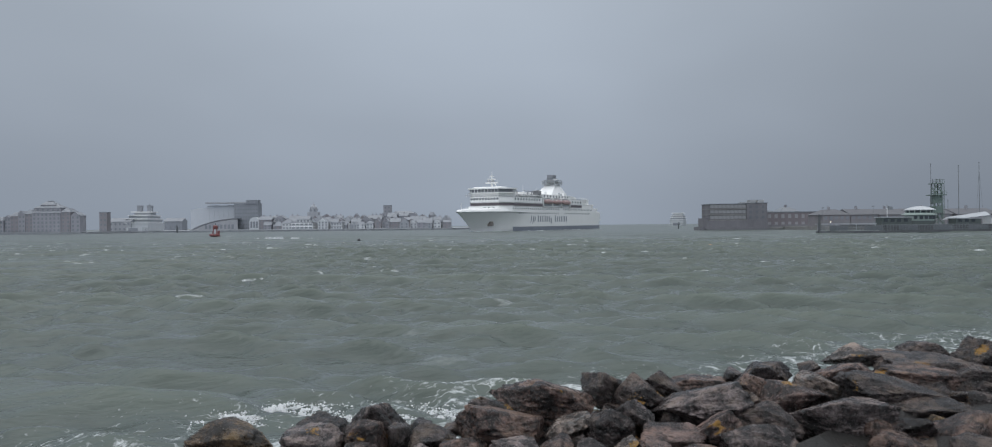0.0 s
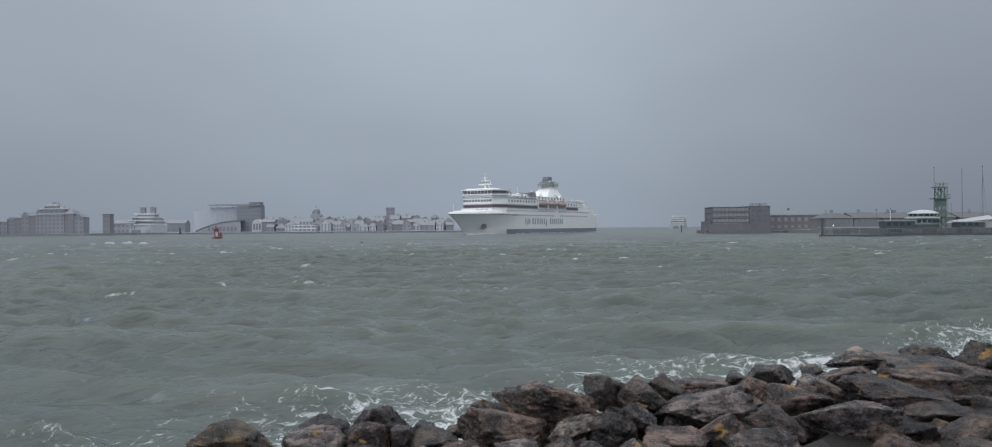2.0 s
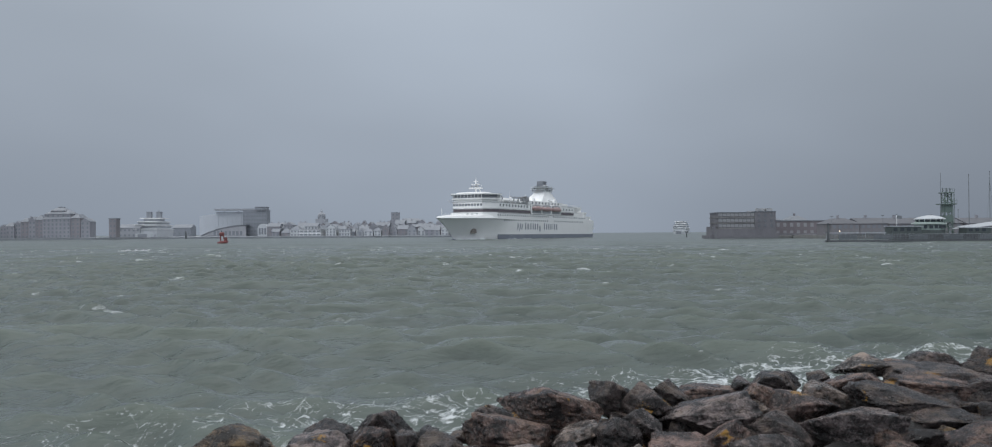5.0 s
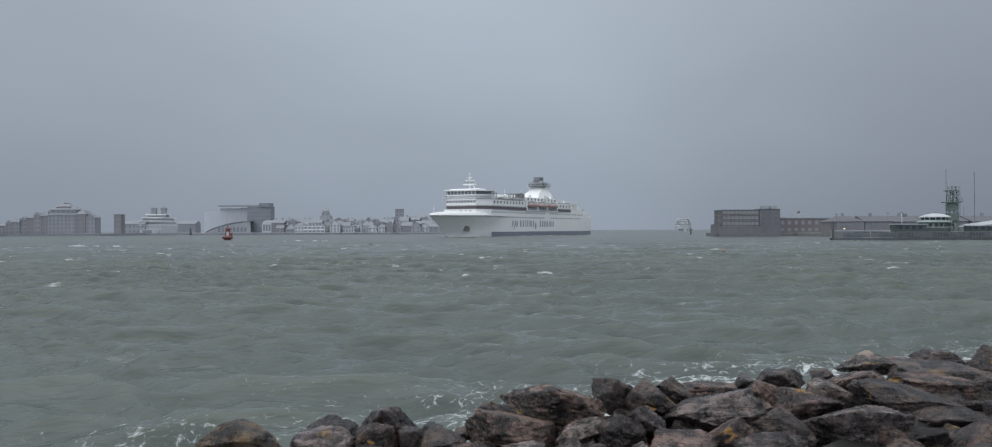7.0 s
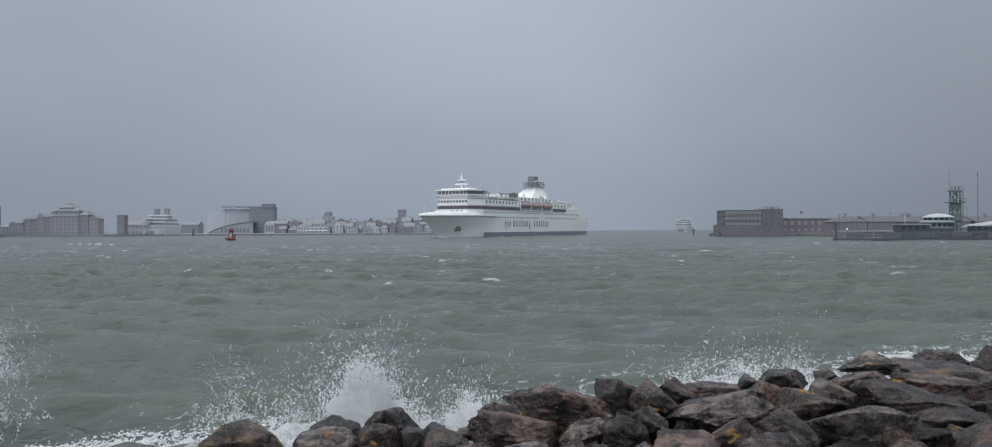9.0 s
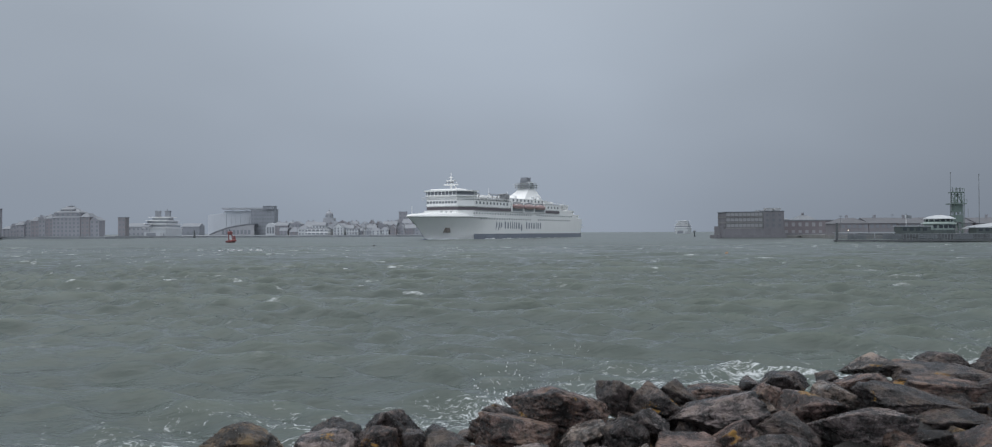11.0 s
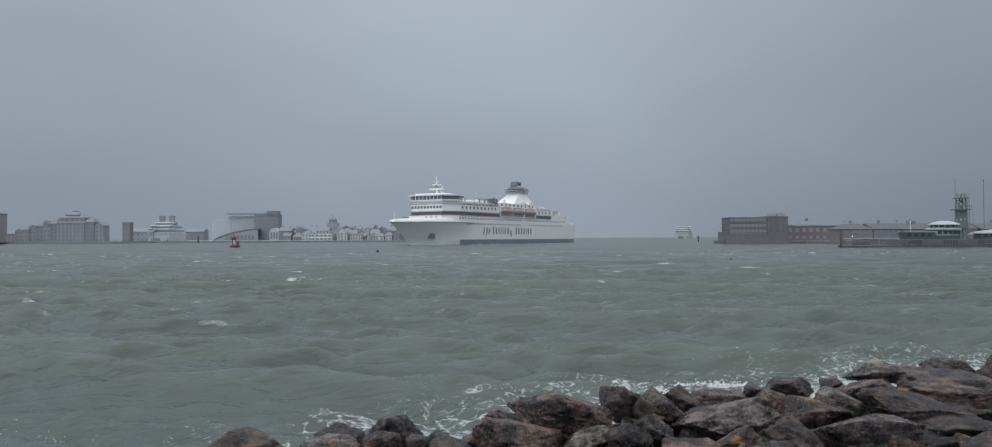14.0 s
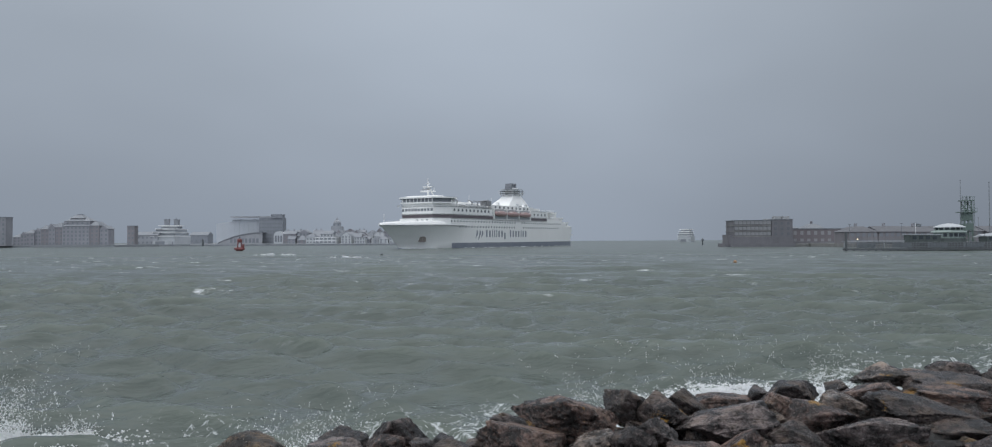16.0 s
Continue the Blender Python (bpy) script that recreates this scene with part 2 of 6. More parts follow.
    hs = calc(n, l, "ADD", calc(n, l, "MULTIPLY_ADD", beds.outputs["Fac"], 0.3, calc(n, l, "MULTIPLY", knob.outputs["Fac"], 1.0)), calc(n, l, "ADD", calc(n, l, "MULTIPLY", grain.outputs["Fac"], 0.5), calc(n, l, "MULTIPLY", big.outputs["Fac"], 1.0)))
    hs = calc(n, l, "SUBTRACT", hs, calc(n, l, "MULTIPLY", gap, 0.2))
    bp = n.new("ShaderNodeBump")
    bp.inputs["Strength"].default_value, bp.inputs["Distance"].default_value = 1.0, 0.045
    l.new(hs, bp.inputs["Height"])
    l.new(bp.outputs[0], b.inputs["Normal"])
    return m


DARK = rock_material("dark_wet_rock", (0.0095, 0.0074, 0.0072), (0.082, 0.0635, 0.060), 0.93)
BROWN = rock_material("brown_wet_rock", (0.0145, 0.0096, 0.0084), (0.145, 0.095, 0.080), 0.86)
GREY = rock_material("grey_wet_rock", (0.0175, 0.0142, 0.0137), (0.170, 0.136, 0.131), 0.95)
PALE = rock_material("pale_wet_rock", (0.030, 0.0227, 0.0187), (0.250, 0.197, 0.170), 0.9)
RED = rock_material("reddish_wet_rock", (0.021, 0.0142, 0.0126), (0.180, 0.120, 0.107), 0.84)
OCHRE = rock_material("ochre_lichened_rock", (0.020, 0.015, 0.010), (0.135, 0.090, 0.055), 0.75, 0.8)

# line of the shore: y = SHORE_Y + SHORE_K * x
SHORE_Y, SHORE_K = 11.9, 0.32


def water_material():
    m, n, l, b = shade("grey_green_sea", (0.1, 0.13, 0.12), 0.25, 0, 0.5)
    b.inputs["IOR"].default_value = 1.33
    co, geo = n.new("ShaderNodeTexCoord"), n.new("ShaderNodeNewGeometry")
    v = co.outputs["Object"]
    pos = n.new("ShaderNodeSeparateXYZ")
    l.new(geo.outputs["Position"], pos.inputs[0])
    # silt and patches
    patch = noise_tex(n, l, 0.035, 4, v)
    col = ramp_of(n, l, patch.outputs["Fac"], ((0.35, (0.070, 0.088, 0.080)), (0.65, (0.091, 0.111, 0.098)))).outputs["Color"]
    # streaked tone painted in for the dark faces of small waves
    sm = n.new("ShaderNodeMapping")
    sm.inputs["Rotation"].default_value = (0, 0, radians(7))
    sm.inputs["Scale"].default_value = (0.75, 1.6, 1)
    l.new(v, sm.inputs["Vector"])
    sk = noise_tex(n, l, 1.05, 3, sm.outputs[0], 0.55)
    tone = ramp_of(n, l, sk.outputs["Fac"], ((0.36, (0.88, 0.88, 0.88)), (0.48, (1, 1, 1)), (0.64, (1.05, 1.05, 1.05)))).outputs["Color"]
    vm = n.new("ShaderNodeVectorMath")
    vm.operation = "MULTIPLY"
    l.new(col, vm.inputs[0])
    l.new(tone, vm.inputs[1])
    col = vm.outputs[0]
    # light through thin crests painted in: greener with height
    hi = ramp_of(n, l, calc(n, l, "ADD", pos.outputs["Z"], 0.5), ((0.55, (0, 0, 0)), (0.95, (1, 1, 1)))).outputs["Color"]
    col = blend(n, l, calc(n, l, "MULTIPLY", hi, 0.25), col, (0.150, 0.180, 0.135))
    # ripple relief
    st = n.new("ShaderNodeMapping")
    st.inputs["Rotation"].default_value = (0, 0, radians(6))
    st.inputs["Scale"].default_value = (0.45, 1.6, 1)
    l.new(v, st.inputs["Vector"])
    r1 = noise_tex(n, l, 1.5, 3, st.outputs[0], 0.5)
    r2 = noise_tex(n, l, 0.22, 3, st.outputs[0], 0.55)
    r3 = noise_tex(n, l, 4.5, 3, st.outputs[0], 0.5)
    hgt = calc(n, l, "ADD", calc(n, l, "MULTIPLY", r3.outputs["Fac"], 0.034), calc(n, l, "ADD", calc(n, l, "MULTIPLY", r1.outputs["Fac"], 0.06), calc(n, l, "MULTIPLY", r2.outputs["Fac"], 0.09)))
    bp = n.new("ShaderNodeBump")
    bp.inputs["Strength"].default_value, bp.inputs["Distance"].default_value = 1.0, 1.2
    l.new(hgt, bp.inputs["Height"])
    l.new(bp.outputs[0], b.inputs["Normal"])
    # foam lace near the shore
    p = calc(n, l, "SUBTRACT", pos.outputs["Y"], calc(n, l, "MULTIPLY_ADD", pos.outputs["X"], 0.45, 13.4))
    near = n.new("ShaderNodeMapRange")
    near.interpolation_type = "SMOOTHSTEP"
    for k, q in (("From Min", 9.4), ("From Max", 1.0), ("To Min", 0.0), ("To Max", 1.0)):
        near.inputs[k].default_value = q
    l.new(p, near.inputs["Value"])
    warp = noise_tex(n, l, 0.9, 3, v)
    wv = n.new("ShaderNodeVectorMath")
    wv.operation = "MULTIPLY_ADD"
    wv.inputs[1].default_value = (1.6, 1.6, 0)
    l.new(warp.outputs["Color"], wv.inputs[0])
    l.new(v, wv.inputs[2])
    along = n.new("ShaderNodeMapping")
    along.inputs["Rotation"].default_value = (0, 0, -math.atan(SHORE_K))
    along.inputs["Scale"].default_value = (0.6, 1.0, 1.0)
    l.new(wv.outputs[0], along.inputs["Vector"])
    lace = None
    for size, thick in ((1.7, 0.07), (4.2, 0.10)):
        cell = n.new("ShaderNodeTexVoronoi")
        cell.feature = "DISTANCE_TO_EDGE"
        cell.inputs["Scale"].default_value = size
        l.new(along.outputs[0], cell.inputs["Vector"])
        thin = calc(n, l, "SUBTRACT", thick, cell.outputs["Distance"])
        lace = thin if lace is None else calc(n, l, "MAXIMUM", lace, thin)
    fine = noise_tex(n, l, 6.0, 6, along.outputs[0], 0.75)
    lump = noise_tex(n, l, 0.45, 4, along.outputs[0], 0.6)
    lace = calc(n, l, "ADD", lace, calc(n, l, "MULTIPLY", calc(n, l, "SUBTRACT", fine.outputs["Fac"], 0.5), 0.95))
    # more broken water lies along the higher part of the bank
    share = calc(n, l, "MINIMUM", calc(n, l, "MAXIMUM", calc(n, l, "MULTIPLY_ADD", pos.outputs["X"], 0.026, 0.70), 0.44), 0.76)
    amount = calc(n, l, "ADD", calc(n, l, "MULTIPLY", near.outputs[0], share), calc(n, l, "MULTIPLY", calc(n, l, "SUBTRACT", lump.outputs["Fac"], 0.49), 0.95))
    lim = calc(n, l, "ADD", lace, calc(n, l, "MULTIPLY", calc(n, l, "SUBTRACT", amount, 0.62), 0.42))
    shore_foam = ramp_of(n, l, lim, ((0.04, (0, 0, 0)), (0.22, (0.85, 0.85, 0.85)))).outputs["Color"]
    shore_foam = calc(n, l, "MULTIPLY", shore_foam, ramp_of(n, l, near.outputs[0], ((0.02, (0, 0, 0)), (0.35, (1, 1, 1)))).outputs["Color"])
    # white horses on the open water
    wm = n.new("ShaderNodeMapping")
    wm.inputs["Rotation"].default_value = (0, 0, radians(25))
    wm.inputs["Scale"].default_value = (0.35, 0.9, 1)
    l.new(v, wm.inputs["Vector"])
    cap = noise_tex(n, l, 0.5, 6, wm.outputs[0], 0.66)
    capm = ramp_of(n, l, cap.outputs["Fac"], ((0.635, (0, 0, 0)), (0.69, (1, 1, 1)))).outputs["Color"]
    capm = calc(n, l, "MULTIPLY", capm, ramp_of(n, l, fine.outputs["Fac"], ((0.36, (0.15, 0.15, 0.15)), (0.58, (1, 1, 1)))).outputs["Color"])
    fleck = noise_tex(n, l, 1.3, 5, wm.outputs[0], 0.66)
    far_on = n.new("ShaderNodeMapRange")
    for k, q in (("From Min", 60.0), ("From Max", 160.0), ("To Min", 0.0), ("To Max", 0.75)):
        far_on.inputs[k].default_value = q
    l.new(p, far_on.inputs["Value"])
    capm = calc(n, l, "MAXIMUM", capm, calc(n, l, "MULTIPLY", far_on.outputs[0], ramp_of(n, l, fleck.outputs["Fac"], ((0.635, (0, 0, 0)), (0.67, (1, 1, 1)))).outputs["Color"]))
    off = n.new("ShaderNodeMapRange")
    for k, q in (("From Min", 14.0), ("From Max", 45.0), ("To Min", 0.15), ("To Max", 1.0)):
        off.inputs[k].default_value = q
    l.new(p, off.inputs["Value"])
    foam = calc(n, l, "MAXIMUM", shore_foam, calc(n, l, "MULTIPLY", capm, off.outputs[0]), clamp=True)
    l.new(blend(n, l, foam, col, (0.64, 0.67, 0.68)), b.inputs["Base Color"])
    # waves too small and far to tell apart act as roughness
    rg = n.new("ShaderNodeMapRange")
    for k, q in (("From Min", 20.0), ("From Max", 220.0), ("To Min", 0.10), ("To Max", 0.30)):
        rg.inputs[k].default_value = q
    l.new(pos.outputs["Y"], rg.inputs["Value"])
    # far sheen put in by hand: specular level rises with distance
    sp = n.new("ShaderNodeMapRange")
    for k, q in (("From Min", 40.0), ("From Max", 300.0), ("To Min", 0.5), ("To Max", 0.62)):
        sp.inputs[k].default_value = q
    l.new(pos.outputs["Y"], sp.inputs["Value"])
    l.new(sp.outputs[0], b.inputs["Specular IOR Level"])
    l.new(calc(n, l, "MULTIPLY_ADD", foam, 0.4, rg.outputs[0]), b.inputs["Roughness"])
    return m


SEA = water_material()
SPRAYWHITE, sn, sl, sb = shade("white_spray", (0.98, 0.985, 0.99), 0.6)
s_tr, s_mx = sn.new("ShaderNodeBsdfTranslucent"), sn.new("ShaderNodeMixShader")
s_tr.inputs["Color"].default_value = (0.98, 0.985, 0.99, 1)
s_co = sn.new("ShaderNodeTexCoord")
s_ns, s_bp = noise_tex(sn, sl, 14, 5, s_co.outputs["Object"], 0.7), sn.new("ShaderNodeBump")
s_bp.inputs["Strength"].default_value, s_bp.inputs["Distance"].default_value = 0.7, 0.05
sl.new(s_ns.outputs["Fac"], s_bp.inputs["Height"])
sl.new(s_bp.outputs[0], sb.inputs["Normal"])
s_mx.inputs["Fac"].default_value = 0.6
sl.new(sb.outputs[0], s_mx.inputs[1])
sl.new(s_tr.outputs[0], s_mx.inputs[2])
sl.new(s_mx.outputs[0], sn["Material Output"].inputs["Surface"])
FOAM = worn("white_sea_foam", (0.70, 0.73, 0.74), (0.82, 0.84, 0.85), 3.0, 0.7, bump=0.5, streak=0)
# rubble coloured near-black to put shade into the gaps between stones
BANKMAT = worn("gap_shade_rubble", (0.006, 0.0055, 0.005), (0.022, 0.02, 0.018), 3.0, 0.6, bump=0.8, streak=0)
SEABED = worn("grey_silt", (0.10, 0.10, 0.09), (0.16, 0.15, 0.13), 0.05, 0.9, streak=0)


# ---- building helpers ----
class Form:
    """Collects verts and faces of one mesh."""

    def __init__(self):
        self.v, self.f = [], []

    def poly(self, pts):
        k = len(self.v)
        self.v += [tuple(p) for p in pts]
        self.f.append(tuple(range(k, k + len(pts))))
        return self

    def box(self, x0, y0, z0, x1, y1, z1, taper=0.0):
        k = len(self.v)
        tx, ty = (x1 - x0) * taper / 2, (y1 - y0) * taper / 2
        self.v += [(x0, y0, z0), (x1, y0, z0), (x1, y1, z0), (x0, y1, z0),
                   (x0 + tx, y0 + ty, z1), (x1 - tx, y0 + ty, z1), (x1 - tx, y1 - ty, z1), (x0 + tx, y1 - ty, z1)]
        self.f += [tuple(k + i for i in q) for q in ((3, 2, 1, 0), (4, 5, 6, 7), (0, 1, 5, 4), (1, 2, 6, 5), (2, 3, 7, 6), (3, 0, 4, 7))]
        return self

    def loft(self, rings, caps=True):
        """Closed rings of equal count, joined one to the next."""
        k, m = len(self.v), len(rings[0])
        for r in rings:
            self.v += [tuple(p) for p in r]
        for i in range(len(rings) - 1):
            for j in range(m):
                a, b = k + i * m + j, k + i * m + (j + 1) % m
                self.f.append((a, b, b + m, a + m))
        if caps:
            self.f.append(tuple(k + j for j in reversed(range(m))))
            self.f.append(tuple(k + (len(rings) - 1) * m + j for j in range(m)))
        return self

    def tube(self, a, b, r0, r1=None, n=8):
        a, b = Vector(a), Vector(b)
        r1 = r0 if r1 is None else r1
        q = (b - a).to_track_quat("Z", "Y")
        ring = lambda c, r: [c + q @ Vector((r * math.cos(2 * math.pi * i / n), r * math.sin(2 * math.pi * i / n), 0)) for i in range(n)]
        return self.loft([ring(a, r0), ring(b, r1)])

    def turn(self, x, y, profile, n=14):
        """A turned body round a vertical line: profile of (radius, z)."""
        return self.loft([[(x + r * math.cos(2 * math.pi * i / n), y + r * math.sin(2 * math.pi * i / n), z) for i in range(n)] for r, z in profile])

    def prow(self, x0, x1, w, front, cant, z0, z1):
        """A deck block whose forward corners are cut off."""
        ring = [(x0, -w), (x1 - cant, -w), (x1, -front), (x1, front), (x1 - cant, w), (x0, w)]
        return self.loft([[(x, y, z) for x, y in ring] for z in (z0, z1)])

    def mesh(self, name):
        me = bpy.data.meshes.new(name)
        me.from_pydata(self.v, [], self.f)
        me.update()
        return me


def part(name, form, material, parent, label="", at=None, smooth=False):
    me = form if isinstance(form, bpy.types.Mesh) else form.mesh(name)
    if not me.materials:
        me.materials.append(material)
    ob = new(name, me)
    if smooth:
        for q in me.polygons:
            q.use_smooth = True
    ob.parent = parent
    if at is not None:
        ob.matrix_basis = at
    if label:
        ob["label"] = label
    return ob


def thing(name, label, category, m=None, group="", kind=""):
    ob = new(name)
    ob.empty_display_size = 0.3
    if m is not None:
        ob.matrix_basis = m
    return tagged(ob, label, category, group, kind)


# ---- sea, seabed, bank ----
DRIFT = (-2.2, -4.6)


def graded(lo, hi, step, far_lo, far_hi, grow=1.035):
    mid = list(np.arange(lo, hi, step))
    up, s = [hi], step
    while up[-1] < far_hi:
        s *= grow
        up.append(up[-1] + s)
    down, s = [lo], step
    while down[-1] > far_lo:
        s *= grow
        down.append(down[-1] - s)
    return np.array(down[:0:-1] + mid + up)


def sea_sheet():
    xs, ys = graded(-21, 70, 0.25, -2600, 2600, 1.04), graded(9, 122, 0.19, -60, 3400, 1.016)
    X, Y = np.meshgrid(xs, ys)
    sx, sy = np.gradient(xs)[None, :] + 0 * X, np.gradient(ys)[:, None] + 0 * X
    rng = np.random.default_rng(7)
    mean = math.atan2(DRIFT[1], 0.5 * DRIFT[0])
    Z, DX, DY = np.zeros_like(X), np.zeros_like(X), np.zeros_like(X)
    # the channel further out is rougher than the lee of the bank
    rougher = 1 + 0.8 * np.clip((Y - 70) / 170, 0, 1)
    gust = 0.80 + 0.22 * np.sin(X / 17 + Y / 23 + 1.0) * np.sin(X / 31 - Y / 13)
    for lam, amp, count, spread in ((17, 0.050, 3, 0.12), (11, 0.048, 5, 0.18), (7, 0.038, 7, 0.24), (4.4, 0.038, 8, 0.26), (2.8, 0.040, 10, 0.30), (1.8, 0.040, 12, 0.34), (1.15, 0.034, 13, 0.40), (0.75, 0.020, 13, 0.46)):
        for _ in range(count):
            L = lam * rng.uniform(0.78, 1.28)
            a = mean + rng.normal(0, spread)
            k, ph = 2 * math.pi / L, rng.uniform(0, 6.28)
            fit = np.minimum(L / (np.abs(math.cos(a)) + 0.05) / sx, L / (np.abs(math.sin(a)) + 0.05) / sy)
            w = np.clip((fit - 2.5) / 2.5, 0, 1) * amp * (gust if lam < 4 else rougher)
            arg = k * (X * math.cos(a) + Y * math.sin(a)) + ph
            Z += w * np.cos(arg)
            DX -= 0.35 * w * math.cos(a) * np.sin(arg)
            DY -= 0.35 * w * math.sin(a) * np.sin(arg)
    # single steeper waves with green faces
    ux, uy = math.cos(mean), math.sin(mean)
    lone = [(8.3, 35.0, 0.30), (-7.6, 15.2, 0.28), (0.5, 25.5, 0.28), (12.5, 49.0, 0.24), (20.0, 85.0, 0.24)] + [(rng.uniform(-20, 66), rng.uniform(20, 125), rng.uniform(0.08, 0.17)) for _ in range(26)]
    for cx, cy, amp in lone:
        side, ahead = -(X - cx) * uy + (Y - cy) * ux, (X - cx) * ux + (Y - cy) * uy
        ahead = ahead + 0.02 * side ** 2 + 0.18 * np.sin(side * 0.8 + cx)
        Z += amp * np.exp(-(side / 4.6) ** 2 - (ahead / 2.1) ** 2) * np.cos(ahead * 1.35 + 0.3)
    # no crest stands far above the rest before it breaks
    Z = np.where(Z > 0, 0.5 * np.tanh(Z / 0.5), 0.6 * np.tanh(Z / 0.6))
    # steeper crests
    Z += 0.5 * np.clip(Z, 0, None) ** 2
    ny, nx = X.shape
    co = np.stack([X + DX, Y + DY, Z], -1).reshape(-1, 3)
    i = (np.arange(ny - 1)[:, None] * nx + np.arange(nx - 1)[None, :]).ravel()
    quads = np.stack([i, i + 1, i + nx + 1, i + nx], 1)
    me = bpy.data.meshes.new("water")
    me.vertices.add(len(co))
    me.vertices.foreach_set("co", co.astype(np.float32).ravel())
    me.loops.add(quads.size)
    me.loops.foreach_set("vertex_index", quads.astype(np.int32).ravel())
    me.polygons.add(len(quads))
    me.polygons.foreach_set("loop_start", np.arange(0, quads.size, 4, dtype=np.int32))
    me.polygons.foreach_set("use_smooth", np.ones(len(quads), dtype=bool))
    me.update(calc_edges=True)
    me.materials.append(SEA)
    return tagged(new("water", me), "choppy grey-green sea with white foam streaks", "water", kind="structure")


water = sea_sheet()

bed = Form().poly(((-3500, -3500, -6), (3500, -3500, -6), (3500, 4500, -6), (-3500, 4500, -6))).mesh("ground")
bed.materials.append(SEABED)
tagged(new("ground", bed), "grey silt seabed reaching out to the horizon", "ground", kind="structure")


def bank_height(x, y):
    """Crest of rubble under the boulders, falling to the sea."""
    p = SHORE_Y + SHORE_K * x - y
    top = 0.92 + 0.075 * max(-9.0, min(x, 9.0))
    return min(top, -0.2 + 0.62 * p)


def bank():
    f = Form()
    xs = [-90 + 6 * i for i in range(13)] + [-14 + 0.5 * i for i in range(65)] + [20 + 6 * i for i in range(14)]
    ys = [-60, -30, -10, 0] + [2 + 0.5 * i for i in range(60)] + [40, 60]
    for y in ys:
        for x in xs:
            f.v.append((x, y, max(-7.0, bank_height(x, y) - 0.05 + 0.26 * noise.noise((x * 1.9, y * 1.9, 3.0)))))
    n = len(xs)
    for j in range(len(ys) - 1):
        for i in range(n - 1):
            a = j * n + i
            f.f.append((a, a + 1, a + n + 1, a + n))
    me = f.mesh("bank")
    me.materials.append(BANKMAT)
    tagged(new("bank", me), "wet rubble bank coloured near-black for shade between armour stones", "bank", kind="structure")


bank()

# ---- boulders ----
ICO = {}


def ico(sub):
    if sub not in ICO:
        bm = bmesh.new()
        bmesh.ops.create_icosphere(bm, subdivisions=sub, radius=1.0)
        bm.verts.ensure_lookup_table()
        ICO[sub] = (np.array([v.co[:] for v in bm.verts]), [tuple(v.index for v in q.verts) for q in bm.faces])
        bm.free()
    return ICO[sub]


def stone_mesh(w, d, h, seed, sub=5):
    """A quarried block: cut by a dozen planes, edges worn round, with chips, hollows and bedding steps."""
    v, faces = ico(sub)
    rng = np.random.default_rng(seed)
    n = int(rng.integers(5, 10))
    planes = rng.normal(size=(n, 3)) * (1, 0.9, 1.0)
    box = np.array([[0, 0, 1], [0, 0, -1], [1, 0, 0.1], [-1, 0, 0.1], [0, -1, -0.3], [0, 1, 0.2]], float)
    planes = np.vstack([planes, box + rng.normal(0, 0.22, (6, 3))])
    planes /= np.linalg.norm(planes, axis=1)[:, None]
    off = np.concatenate([rng.uniform(0.62, 1.0, n), rng.uniform(0.62, 0.9, 6)])
    r = off[None, :] / np.clip(v @ planes.T, 1e-3, None)
    k = 75.0
    out = v * (np.sum(r ** -k, axis=1) ** (-1 / k))[:, None]
    s = seed * 7.3
    bed = Vector((rng.normal(0, 0.3), rng.normal(0, 0.3), 1.0)).normalized()
    for i, q in enumerate(out):
        p = Vector(q)
        low = noise.fractal(p * 1.6 + Vector((s, 0, 0)), 1.0, 2.0, 3)
        fine = noise.fractal(p * 8 + Vector((0, s, 0)), 0.8, 2.0, 3)
        lay = p.dot(bed) * 5.5 + 0.9 * noise.noise(p * 1.3 + Vector((0, 0, s)))
        step = abs(lay - math.floor(lay) - 0.5)
        chip = max(0.0, abs(noise.noise(p * 2.9 + Vector((s, s, 0)))) - 0.28)
        out[i] = q * (1 + 0.042 * low + 0.036 * fine - 0.018 * max(0.0, step - 0.36) * 7 - 0.26 * chip)
    ext = out.max(0) - out.min(0)
    out = (out - (out.max(0) + out.min(0)) / 2) / ext * np.array([w, d, h])
    me = bpy.data.meshes.new("boulder")
    me.from_pydata([tuple(q) for q in out], [], faces)
    me.polygons.foreach_set("use_smooth", np.ones(len(faces), dtype=bool))
    me.update()
    return me


ROCK_SAYS = {}
for mt, say in ((DARK, "dark grey wet angular armour stone"), (BROWN, "brown wet armour stone with orange lichen spots"), (GREY, "smooth grey wet slab of armour stone"),
                (PALE, "pale brown wet armour stone with chipped face"), (RED, "reddish brown armour stone with orange lichen"), (OCHRE, "ochre lichen-covered rounded armour stone at the water")):
    ROCK_SAYS[mt] = say


def boulder(x, y, z, w, d, h, lean, seed, mat):
    me = stone_mesh(w, d, h, seed, 6 if w > 1.1 and h > 0.4 else 5 if w > 0.3 else 4)
    me.materials.append(mat)
    ob = new("boulder", me)
    ob.matrix_basis = pose(x, y, z, 0, lean, 0)
    return tagged(ob, ROCK_SAYS[mat], "boulder", "armour stones of the bank")


